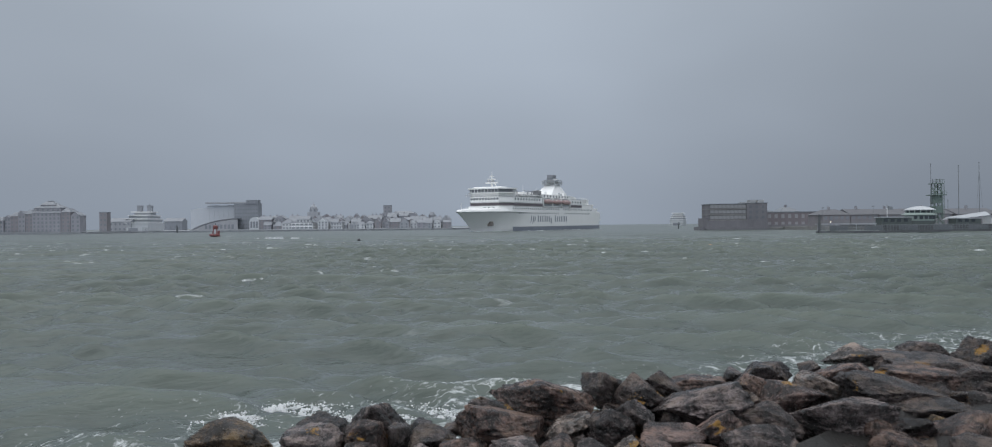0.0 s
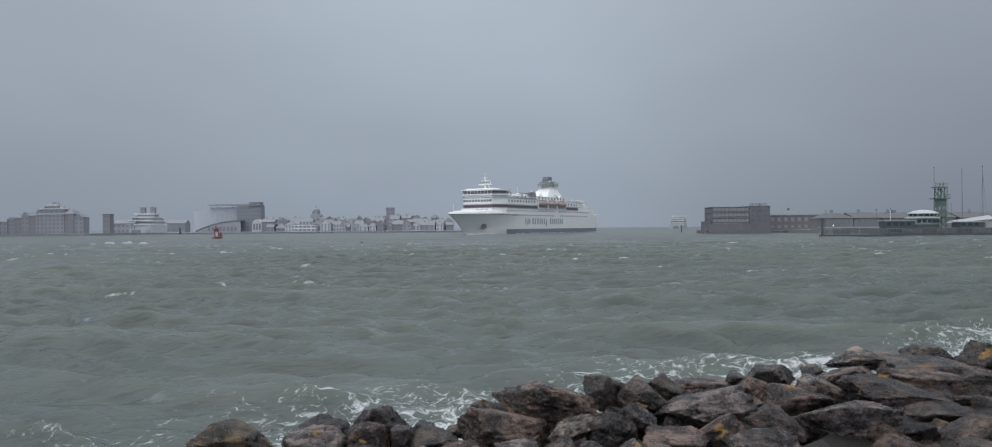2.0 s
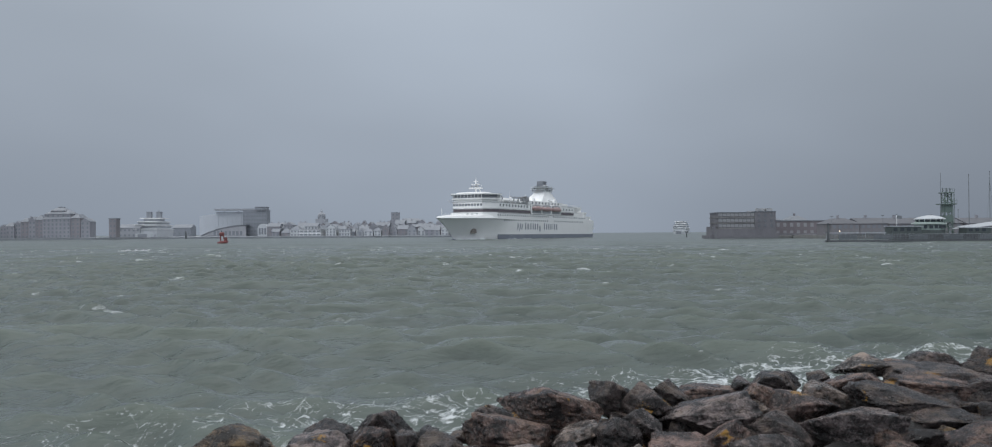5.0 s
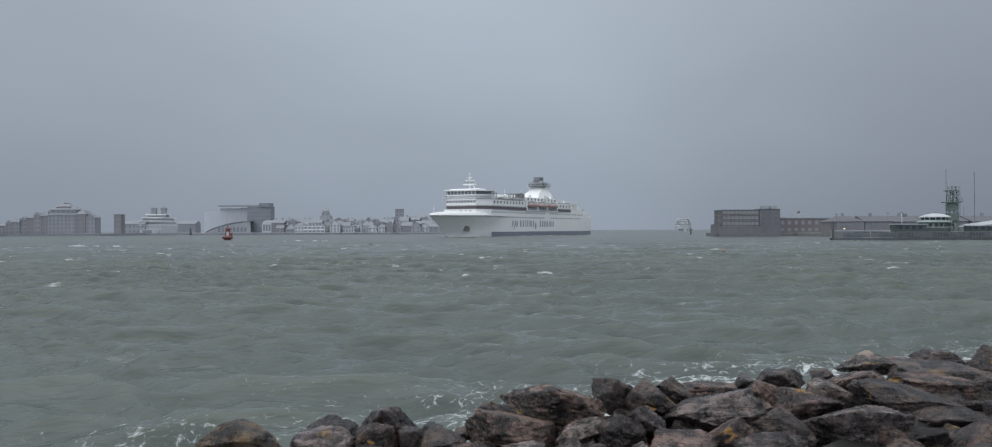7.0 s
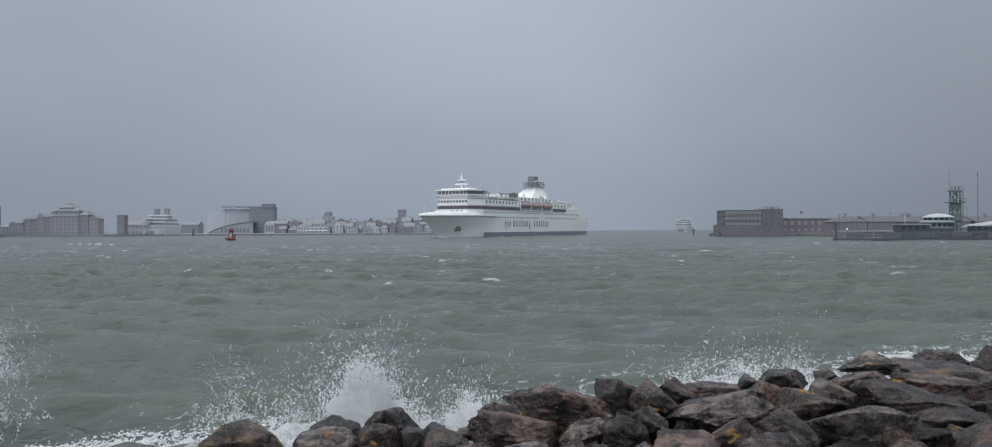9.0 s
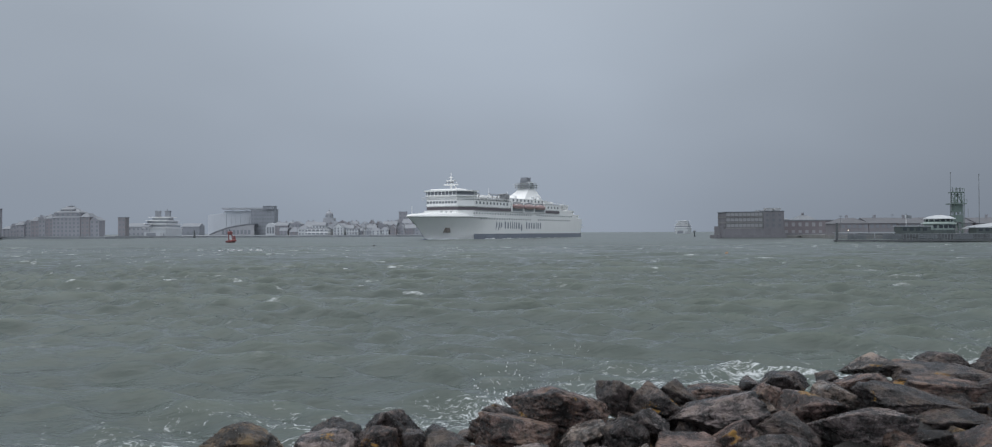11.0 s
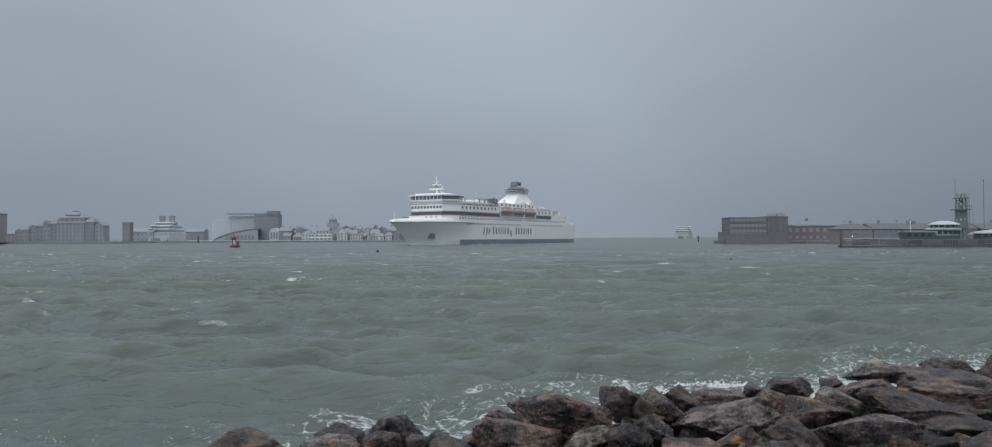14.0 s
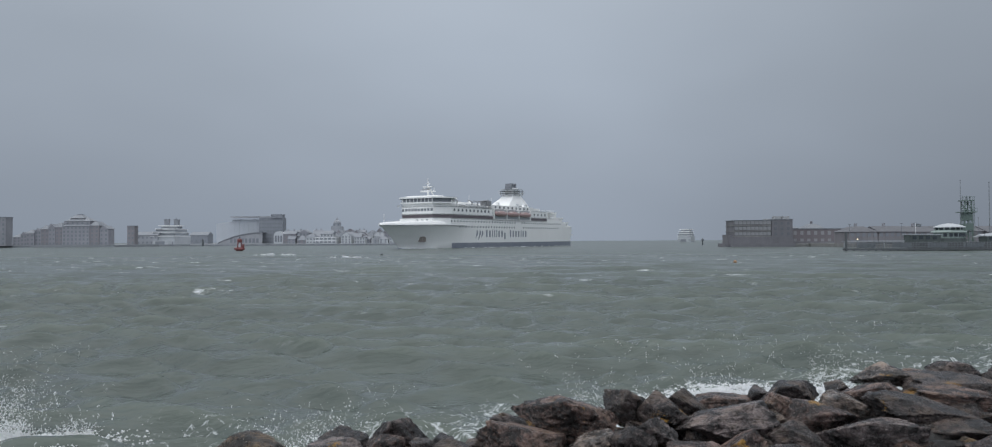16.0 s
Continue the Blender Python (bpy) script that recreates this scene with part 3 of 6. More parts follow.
boulder(-3.20, 9.40, 1.03, 1.05, 0.78, 0.48, 8, 73, OCHRE)
boulder(-2.23, 9.70, 1.07, 0.77, 0.64, 0.41, 8, 979, DARK)
boulder(-2.17, 9.00, 1.12, 0.87, 0.68, 0.41, 0, 71, GREY)
boulder(-1.46, 9.30, 1.25, 0.76, 0.73, 0.56, -8, 454, DARK)
boulder(-1.53, 8.75, 1.19, 0.56, 0.61, 0.50, -16, 1225, BROWN)
boulder(-1.12, 8.85, 1.16, 0.35, 0.50, 0.44, -8, 357, DARK)
boulder(-0.74, 8.80, 1.15, 0.56, 0.55, 0.38, 0, 1076, DARK)
boulder(-0.95, 9.70, 1.09, 0.31, 0.50, 0.19, 8, 1391, DARK)
boulder(-0.40, 8.50, 1.17, 0.55, 0.50, 0.25, 0, 393, BROWN)
boulder(0.03, 9.05, 1.24, 1.11, 0.84, 0.53, 8, 547, BROWN)
boulder(-0.58, 9.35, 1.14, 0.24, 0.50, 0.19, -8, 1148, DARK)
boulder(-0.03, 9.55, 1.35, 0.68, 0.50, 0.22, 24, 668, DARK)
boulder(0.60, 9.90, 1.36, 1.43, 0.96, 0.57, 8, 582, BROWN)
boulder(1.47, 10.60, 1.31, 0.70, 0.70, 0.56, 24, 960, DARK)
boulder(1.89, 10.20, 1.33, 0.65, 0.64, 0.48, 24, 1230, DARK)
boulder(2.27, 10.70, 1.35, 0.64, 0.57, 0.37, 32, 714, DARK)
boulder(2.86, 11.00, 1.32, 0.98, 0.57, 0.24, 0, 982, BROWN)
boulder(2.51, 9.70, 1.32, 1.19, 0.81, 0.46, -8, 563, GREY)
boulder(1.64, 9.35, 1.28, 0.44, 0.57, 0.52, -24, 22, GREY)
boulder(1.27, 8.90, 1.29, 0.62, 0.62, 0.47, 16, 550, DARK)
boulder(0.84, 9.10, 1.21, 0.63, 0.53, 0.30, -24, 943, PALE)
boulder(1.97, 8.85, 1.15, 0.84, 0.61, 0.33, 0, 230, RED)
boulder(2.51, 8.95, 1.22, 0.59, 0.55, 0.36, -32, 568, RED)
boulder(0.17, 8.20, 1.23, 0.58, 0.50, 0.21, 0, 602, GREY)
boulder(0.62, 8.20, 1.22, 0.38, 0.50, 0.25, -16, 475, BROWN)
boulder(0.97, 8.20, 1.22, 0.41, 0.50, 0.24, -8, 1339, DARK)
boulder(1.34, 8.20, 1.21, 0.35, 0.50, 0.22, -24, 1202, PALE)
boulder(1.64, 8.20, 1.19, 0.50, 0.50, 0.22, 8, 506, RED)
boulder(3.31, 11.00, 1.43, 0.26, 0.50, 0.24, 16, 462, DARK)
boulder(3.88, 11.10, 1.45, 0.85, 0.61, 0.33, 8, 417, DARK)
boulder(3.40, 10.30, 1.40, 0.51, 0.52, 0.36, 24, 406, BROWN)
boulder(3.26, 10.00, 1.32, 0.21, 0.50, 0.21, -16, 386, PALE)
boulder(3.76, 9.90, 1.36, 0.94, 0.70, 0.41, 0, 501, RED)
boulder(3.98, 9.10, 1.25, 1.16, 0.96, 0.69, 0, 147, GREY)
boulder(3.18, 9.20, 1.28, 0.69, 0.60, 0.38, 8, 331, DARK)
boulder(2.89, 8.60, 1.17, 0.90, 0.68, 0.40, 0, 404, GREY)
boulder(4.70, 11.70, 1.39, 0.41, 0.50, 0.21, -8, 1341, DARK)
boulder(4.31, 10.40, 1.42, 0.71, 0.52, 0.26, 16, 1201, PALE)
boulder(5.34, 11.60, 1.59, 0.95, 0.65, 0.34, 0, 194, PALE)
boulder(4.93, 10.90, 1.49, 0.81, 0.57, 0.29, 0, 190, BROWN)
boulder(5.09, 10.00, 1.39, 1.50, 0.90, 0.46, 8, 187, DARK)
boulder(6.10, 11.20, 1.52, 1.61, 0.78, 0.31, 0, 1180, DARK)
boulder(5.85, 10.70, 1.46, 1.28, 0.71, 0.31, 0, 493, BROWN)
boulder(6.59, 12.00, 1.60, 0.81, 0.57, 0.29, 0, 173, DARK)
boulder(6.19, 11.80, 1.52, 0.96, 0.57, 0.24, 8, 1272, BROWN)
boulder(7.24, 11.60, 1.58, 0.67, 0.65, 0.49, 24, 681, DARK)
boulder(6.61, 10.60, 1.44, 0.99, 0.68, 0.36, 8, 1195, DARK)
boulder(6.19, 10.00, 1.32, 0.85, 0.56, 0.27, 8, 1087, DARK)
boulder(5.27, 9.50, 1.29, 1.14, 0.69, 0.33, 0, 58, DARK)
boulder(5.86, 9.60, 1.20, 0.99, 0.58, 0.25, 8, 452, DARK)
boulder(4.66, 8.85, 1.16, 1.18, 0.87, 0.55, 8, 313, DARK)
boulder(5.09, 8.90, 1.21, 0.46, 0.50, 0.26, 24, 70, OCHRE)
boulder(5.68, 9.00, 1.12, 0.70, 0.61, 0.40, 0, 111, DARK)
boulder(4.81, 8.35, 1.13, 1.14, 0.59, 0.23, 0, 116, DARK)
boulder(3.65, 8.30, 1.11, 0.82, 0.51, 0.21, 0, 1248, DARK)
boulder(-1.47, 8.25, 1.20, 0.38, 0.50, 0.22, -8, 883, BROWN)
boulder(-0.76, 8.20, 1.19, 0.43, 0.50, 0.19, 16, 648, GREY)
boulder(2.11, 8.20, 1.15, 0.49, 0.50, 0.21, -8, 970, BROWN)


def filler_stones():
    """Smaller stones wedged below and between the large ones."""
    rng = random.Random(5)
    bases = []
    for i in range(7):
        me = stone_mesh(0.75, 0.62, 0.5, 200 + i, 3)
        me.materials.append((DARK, BROWN, DARK, DARK, BROWN, GREY, DARK)[i])
        bases.append(me)
    for i in range(300):
        x = rng.uniform(-8.5, 13)
        y = SHORE_Y + SHORE_K * x - (rng.uniform(0.6, 7.4) if i < 210 else rng.uniform(1.0, 3.0))
        if y < 4.6 or abs(x) < 1.0 and y < 5.2:
            continue
        ob = new("boulder", bases[i % 7])
        s = rng.uniform(0.6, 1.05)
        ob.matrix_basis = pose(x, y, bank_height(x, y) - 0.10, rng.uniform(-25, 25), rng.uniform(-25, 25), rng.uniform(0, 360)) @ Matrix.Diagonal((s, s, s, 1))
        tagged(ob, "small dark wet stone wedged between armour stones", "boulder", "armour stones of the bank")


filler_stones()


# ---- car ferry ----
def hull_ring(x, keel=-4.0):
    """Half-breadths of the hull at one station."""
    t = max(0.0, (x - 26) / 53.2)
    wl = 13.0 * max(0.0, 1 - t ** 1.55) + 0.03 if x > 26 else 13.0
    dk_t = max(0.0, (x - 42) / 37.2)
    dk = 13.2 * max(0.0, 1 - dk_t ** 2.1) ** 0.72 + 0.05 if x > 42 else 13.2
    if x < -70:
        wl = 12.2
    return wl, dk


def ferry_hull():
    f = Form()
    rows = []
    for x in [-81.5, -78, -70, -50, -30, -10, 10, 20, 28, 35, 42, 48, 53, 57, 61, 64.5, 67.5, 70, 72.5, 74.5, 76.3, 77.8, 79.0]:
        wl, dk = hull_ring(x)
        top = 12.0 if x < 46 else 12.0 - 0.5 * min(1, (x - 46) / 30)
        sheer = max(0.0, (x - 56) / 23.0)
        ys = [wl * 0.7, wl, wl + (dk - wl) * 0.10, wl + (dk - wl) * 0.28, wl + (dk - wl) * 0.55, wl + (dk - wl) * 0.85, dk]
        zs = [-4.0, 0.0, 2.6, 5.2, 7.8, 10.2, top]
        xs = [x - 11 * sheer, x - 9 * sheer, x - 6.6 * sheer, x - 4.0 * sheer, x - 1.2 * sheer, x + 1.8 * sheer, x + 4.2 * sheer]
        rows.append(list(zip(xs, ys, zs)))
    m = len(rows[0])
    for s in (1, -1):
        k = len(f.v)
        for r in rows:
            f.v += [(a, s * b, c) for a, b, c in r]
        for i in range(len(rows) - 1):
            for j in range(m - 1):
                q = (k + i * m + j, k + i * m + j + 1, k + (i + 1) * m + j + 1, k + (i + 1) * m + j)
                f.f.append(q if s < 0 else q[::-1])
    for ra, rb in zip(rows, rows[1:]):
        (xa, ya, za), (xb, yb, zb) = ra[-1], rb[-1]
        f.poly(((xa, -ya, za), (xb, -yb, zb), (xb, yb, zb), (xa, ya, za)))
    for (xa, ya, za), (xb, yb, zb) in zip(rows[-1], rows[-1][1:]):
        f.poly(((xa, -ya, za), (xa, ya, za), (xb, yb, zb), (xb, -yb, zb)))
    st = rows[0]
    f.poly([(a, -b, c) for a, b, c in st] + [(a, b, c) for a, b, c in reversed(st)])
    return f


def ferry():
    ship = thing("car_ferry", "large white car ferry with red lifeboats under way", "ferry")
    part("hull", ferry_hull(), WHITE, ship, "white steel hull with flared bow", smooth=True)
    # dark boot band aft
    bf = Form()
    for s in (1, -1):
        rows = [(-81.6, 12.35), (-70, 13.06), (-50, 13.06), (-10, 13.06), (20, 13.06), (26, 13.06), (36, 12.4), (45, 10.6)]
        for (xa, ya), (xb, yb) in zip(rows, rows[1:]):
            bf.poly(((xa, s * ya, -1), (xb, s * yb, -1), (xb, s * (yb + 0.1), 2.7), (xa, s * (ya + 0.1), 2.7)))
    bf.poly(((-81.7, -12, -1), (-81.7, 12, -1), (-81.7, 12, 2.7), (-81.7, -12, 2.7)))
    part("boot_stripe", bf, NAVY, ship, "dark navy band along the waterline")
    # white turtle-back foredeck rising to the front of the decks
    tb = Form()
    rings = []
    for x in (46, 52, 58, 63, 68, 72.5, 76, 78.6):
        w = hull_ring(x)[1] * 0.985
        u = (x - 46) / 33
        sh = 4.2 * max(0.0, (x - 56) / 23)
        z1 = 15.2 - 2.9 * u ** 0.8
        rings.append([(x + sh, -w, 11.3), (x + sh - 0.3, -w * 0.93, 11.9 + (z1 - 11.9) * 0.6), (x + sh - 0.6, -w * 0.7, z1), (x + sh - 0.6, w * 0.7, z1), (x + sh - 0.3, w * 0.93, 11.9 + (z1 - 11.9) * 0.6), (x + sh, w, 11.3)])
    part("foredeck", tb.loft(rings), WHITE, ship, "white turtle-back foredeck")
    # dark line under the foredeck's turned-out edge, its shade drawn as a strip
    for s in (1, -1):
        edge, line = Form(), []
        for x in (36, 42, 48, 53, 57, 61, 64.5, 67.5, 70, 72.5, 74.5, 76.3, 77.8, 79.0):
            sheer = max(0.0, (x - 56) / 23.0)
            line.append((x + 3.4 * sheer, s * (hull_ring(x)[1] + 0.07), 11.15 - 0.25 * sheer))
        for (xa, ya, za), (xb, yb, zb) in zip(line, line[1:]):
            edge.poly(((xa, ya, za), (xb, yb, zb), (xb, yb, zb + 0.32), (xa, ya, za + 0.32)))
            edge.poly(((xa, ya, za + 0.32), (xb, yb, zb + 0.32), (xb, yb - s * 0.3, zb + 0.32), (xa, ya - s * 0.3, za + 0.32)))
        part("rubbing_strake", edge, SHIPGREY, ship, "thin grey line along the bow")
    rail = Form()
    for s in (1, -1):
        for i in range(7):
            x = 60 + i * 2.6
            rail.tube((x, s * hull_ring(min(x, 78))[1] * 0.6, 12.6), (x, s * hull_ring(min(x, 78))[1] * 0.6, 14.6 - i * 0.2), 0.07, n=4)
    rail.tube((80.5, 0, 12), (80.5, 0, 16.4), 0.12, n=5)
    part("bow_railing", rail, WHITE, ship)
    part("knuckle", Form().box(30, -13.25, 11.5, 50, 13.25, 11.9), WHITE, ship)
    # superstructure in storeys
    decks = Form()
    decks.prow(-74, 57.5, 13.15, 9.0, 8, 11.9, 14.9)
    decks.prow(-64, 56, 13.0, 8.4, 8, 14.9, 17.0)
    decks.prow(-50, 56.5, 13.1, 8.4, 8, 17.0, 20.8)
    decks.box(-32, -13.0, 20.8, 13, 13.0, 23.0)
    part("superstructure", decks, WHITE, ship, "white painted passenger decks")
    part("stripe", Form().prow(-48, 56.2, 13.2, 8.5, 8, 15.25, 16.75), STRIPERED, ship, "dark plum stripe along the passenger decks")
    part("deck_house", Form().box(-44, -10.2, 20.8, 52, 10.2, 22.8).box(14, -8, 22.8, 40, 8, 23.9), WHITE, ship)
    # sloping front and bridge
    br = Form()
    br.prow(42, 56.0, 12.6, 8.2, 8, 20.8, 22.4)
    br.prow(44.5, 57.6, 13.2, 9.0, 7, 24.9, 25.6)
    br.box(46.5, -9.0, 25.6, 54, 9.0, 26.4, 0.15)
    br.prow(46, 57.0, 13.0, 8.6, 7, 22.4, 23.0)
    part("bridge", br, WHITE, ship, "white wheelhouse with overhanging wings")
    part("bridge_glazing", Form().prow(45.5, 56.6, 12.7, 8.4, 7, 23.0, 24.9), GREYSTRIPE, ship, "dark band of bridge windows")
    mull = Form().box(-0.12, -0.12, 23.0, 0.12, 0.12, 24.9).mesh("mullion")
    for i in range(9):
        part("mullion", mull, WHITE, ship, at=pose(56.62, -7.88 + i * 2, 0))
    for s in (1, -1):
        for i in range(4):
            part("mullion", mull, WHITE, ship, at=pose(48.3 - i * 0.9, s * 12.7, 0))
    # shadow lines of the decks, drawn as thin grey strips
    for z in (14.85, 17.0, 20.75):
        part("deck_edge", Form().prow(-48, 56.75, 13.28, 8.7, 8, z, z + 0.14), SHIPGREY, ship, "thin grey line for the shadow at a deck edge")
    # windows
    wf = Form().box(-0.62, -0.06, -0.62, 0.62, 0.06, 0.62).mesh("cabin_window")
    for s in (1, -1):
        for i in range(10):
            part("cabin_window", wf, SHIPGLASS, ship, at=pose(46.5 - i * 3.4, s * 13.12, 19.2))
        for i in range(9):
            part("cabin_window", wf, SHIPGLASS, ship, at=pose(9 - i * 4.3, s * 13.02, 21.9))
        for i in range(4):
            part("cabin_window", wf, SHIPGLASS, ship, at=pose(-33 - i * 4.3, s * 13.12, 18.8))
    for i in range(10):
        part("cabin_window", wf, SHIPGLASS, ship, at=pose(56.53, -7.65 + i * 1.7, 19.2, 0, 0, 90))
    for i in range(3):
        part("cabin_window", wf, SHIPGLASS, ship, at=pose(57.55, 0.6 + i * 2.6, 13.7, 0, 0, 90))
    pm = Form().box(-0.4, -0.14, -0.44, 0.4, 0.14, 0.44).mesh("porthole")
    for s in (1, -1):
        for z, a, b in ((13.6, -66, 49), (10.9, -64, 42)):
            x = b
            while x > a:
                if not (-18 < x < -12):
                    part("porthole", pm, SHIPGLASS, ship, at=pose(x, s * 13.1, z))
                x -= 2.6
    # recess with lifeboats, its shade a flat panel painted grey
    for s in (1, -1):
        part("boat_recess", Form().box(-27.5, s * 13.25 - 0.15, 14.9, 12, s * 13.25 + 0.15, 20.6), ZINC, ship, "grey panel painted as the shade of the boat deck recess")
        part("boat_gallery", Form().box(-27.5, s * 13.4 - 0.2, 15.0, 12, s * 13.4 + 0.2, 15.5), WHITE, ship)
        for i in range(3):
            x = 5.2 - i * 13.0
            boat = part("lifeboat", Form().loft([[(x + a, s * 13.9 + b * math.cos(q) * 1.3, 18.4 + c * math.sin(q) * 1.5) for q in [k * math.pi / 4 for k in range(8)]]
                                                  for a, b, c in ((-6, 0.3, 0.4), (-4.8, 0.85, 0.85), (-1.5, 1, 1), (1.5, 1, 1), (4.8, 0.85, 0.85), (6, 0.3, 0.4))]), ORANGE, ship, "orange-red enclosed lifeboat")
            part("canopy_rail", Form().box(x - 5, s * 14.5 - 0.8, 19.2, x + 5, s * 14.5 + 0.3, 19.5), WHITE, boat)
            for e in (-4.6, 4.6):
                part("davit", Form().tube((x + e, s * 13.2, 20.6), (x + e, s * 14.9, 20.8), 0.25), WHITE, boat)
        for i in range(4):
            part("pillar", Form().box(11.4 - i * 13.0, s * 13.6 - 0.3, 14.9, 12.0 - i * 13.0, s * 13.6 + 0.3, 20.8), WHITE, ship)
    # funnel
    fn = Form()
    fn.loft([[(x0, -y, z), (x1, -y, z), (x1, y, z), (x0, y, z)] for x0, x1, y, z in ((-15, -43, 6.0, 20.8), (-17.5, -42, 5.8, 23.2), (-21, -40, 5.0, 26.0), (-25.5, -38, 4.0, 28.6), (-28, -36, 3.2, 31.0))])
    fn.box(-41, -5.9, 23.4, -18, 5.9, 23.9)
    funnel = part("funnel", fn, WHITE, ship, "white sloping funnel casing")
    for z, x0, x1, y in ((31.0, -37.5, -26.0, 4.2), (32.1, -38.5, -25.0, 4.8), (33.2, -38.5, -25.0, 4.8), (34.3, -37.0, -26.5, 4.0)):
        part("funnel_wing", Form().box(x0, -y, z, x1, y, z + 0.26), HAZYWHITE, funnel, "grey slatted wing round the funnel")
    for x in (-37, -34, -29.5, -26.5):
        for y in (-3.9, 3.9):
            part("wing_post", Form().box(x - 0.2, y - 0.2, 30.6, x + 0.2, y + 0.2, 34.4), HAZYWHITE, funnel)
    part("funnel_stem", Form().box(-35.4, -2.6, 31.0, -28.6, 2.6, 35.2, 0.12), WHITE, funnel)
    cap = Form()
    for i in range(3):
        x = -33.0 + i * 1.9
        cap.loft([[(x, -2.0, 34.6), (x + 1.2, -2.0, 34.6), (x + 1.2, 2.0, 34.6), (x, 2.0, 34.6)], [(x - 0.8, -1.9, 37.9), (x + 0.6, -1.9, 37.9), (x + 0.6, 1.9, 37.9), (x - 0.8, 1.9, 37.9)]])
    cap.box(-33.8, -1.8, 34.8, -27.8, 1.8, 35.8)
    part("funnel_top", cap, GREYSTRIPE, funnel, "dark funnel top with slanting exhaust uptakes")
    # masts, domes and deck gear
    ms = Form().tube((48, 0, 26), (48, 0, 33.5), 0.55, 0.3).box(46.6, -3.2, 28.6, 49.4, 3.2, 29.2).box(47.2, -2.2, 30.9, 48.8, 2.2, 31.4).tube((48, 0, 33), (48, 0, 35.4), 0.14).box(47.6, -1.2, 32.6, 48.4, 1.2, 32.9)
    ms.tube((45, -1.6, 26), (47.8, -0.3, 31), 0.3).tube((45, 1.6, 26), (47.8, 0.3, 31), 0.3).tube((47, -2.6, 29), (47, -2.6, 31), 0.1).tube((47, 2.6, 29), (47, 2.6, 31), 0.1)
    mast = part("mast", ms, WHITE, ship, "white radar mast")
    part("radar_scanner", Form().box(49.0, -2.2, 29.7, 49.5, 2.2, 30.2), SHIPGREY, mast)
    for x, y, z, r in ((40, 5, 22.8, 1.3), (-8, -4, 23.0, 1.3), (22, 6, 22.8, 1.0), (-48, 8, 20.8, 1.2), (-62, 9, 17.8, 1.0)):
        part("satellite_dome", Form().turn(x, y, [(r * 0.5, z), (r, z + r * 0.7), (r * 0.9, z + r * 1.3), (r * 0.4, z + r * 1.8), (0.02, z + r * 1.9)]), WHITE, ship, smooth=True)
    for s in (1, -1):
        part("rescue_boat", Form().loft([[(38 + a, s * 11.3 + b * math.cos(q), 22.3 + c * math.sin(q)) for q in [k * math.pi / 4 for k in range(8)]] for a, b, c in ((-4, .2, .2), (-2.5, 1.1, .9), (2, 1.1, .9), (4, .3, .3))]), WHITE, ship)
        for x in (44, 31, 26, 19):
            part("davit", Form().tube((x, s * 12.4, 20.8), (x - 1, s * 12.6, 23.9), 0.28).tube((x - 1, s * 12.6, 23.9), (x + 2.4, s * 12.2, 24.5), 0.22), SHIPGREY, ship)
        raft = Form().tube((0.7, 0, 0), (-0.7, 0, 0), 0.6).mesh("liferaft")
        for i in range(9):
            part("liferaft", raft, OFFWHITE, ship, at=pose(33.3 - i * 2.1, s * 12.2, 21.7))
        part("deck_crane", Form().tube((14, s * 11.5, 20.8), (14, s * 11.5, 25.6), 0.5).tube((14, s * 11.5, 25.2), (23, s * 11.8, 24.4), 0.35).box(12.6, s * 11.5 - 1.2, 22.4, 15.4, s * 11.5 + 1.2, 25.0).box(17, s * 11.6 - 0.9, 21.4, 19.6, s * 11.6 + 0.9, 24.4), SHIPGREY, ship, "grey deck crane")
    rails = Form()
    for s in (1, -1):
        for z in (21.4, 21.95):
            rails.tube((-58, s * 12.9, z), (54, s * 12.9, z), 0.06, n=4)
        for i in range(38):
            rails.tube((-58 + 3 * i, s * 12.9, 20.8), (-58 + 3 * i, s * 12.9, 21.95), 0.06, n=4)
    part("railing", rails, WHITE, ship)
    # vents, lockers and housings on the upper decks
    rg = random.Random(8)
    for i in range(26):
        x, y, w = rg.uniform(-46, 50), rg.choice((-1, 1)) * rg.uniform(8.5, 12), rg.uniform(0.5, 1.3)
        z = 23.0 if -31 < x < 12 else 20.8
        part("deck_housing", Form().box(x - w, y - 0.6, z, x + w, y + 0.6, z + rg.uniform(0.9, 2.4), 0.12), rg.choice((WHITE, SHIPGREY, ZINC, OFFWHITE)), ship)
    for i in range(7):
        x, y = rg.uniform(-44, 44), rg.uniform(-9, 9)
        part("whip_aerial", Form().tube((x, y, 22), (x, y, rg.uniform(26, 29)), 0.07, n=4), WHITE, ship)
    # stern terraces
    for x0, x1, y, z0, z1 in ((-80.5, -73, 12.8, 11.9, 12.6), (-78.5, -69, 12.6, 14.4, 15.0), (-72, -59, 12.4, 17.2, 17.8), (-64, -52, 11.8, 20.4, 21.2), (-84.5, -81, 12.6, 6.6, 7.2), (-83.5, -81, 12.4, 9.3, 9.8)):
        part("stern_terrace", Form().box(x0, -y, z0, x1, y, z1), WHITE, ship, "open white stern deck")
    for x, z0, z1 in ((-79, 12.6, 14.4), (-71, 15, 17.2), (-63, 17.8, 20.4)):
        for y in (-11.5, 11.5):
            part("stern_post", Form().box(x - 0.3, y - 0.3, z0, x + 0.3, y + 0.3, z1), WHITE, ship)
    part("stern_house", Form().box(-66, -10, 17.8, -58, 10, 20.4).box(-74, -10, 12.6, -68, 10, 17.0), WHITE, ship)
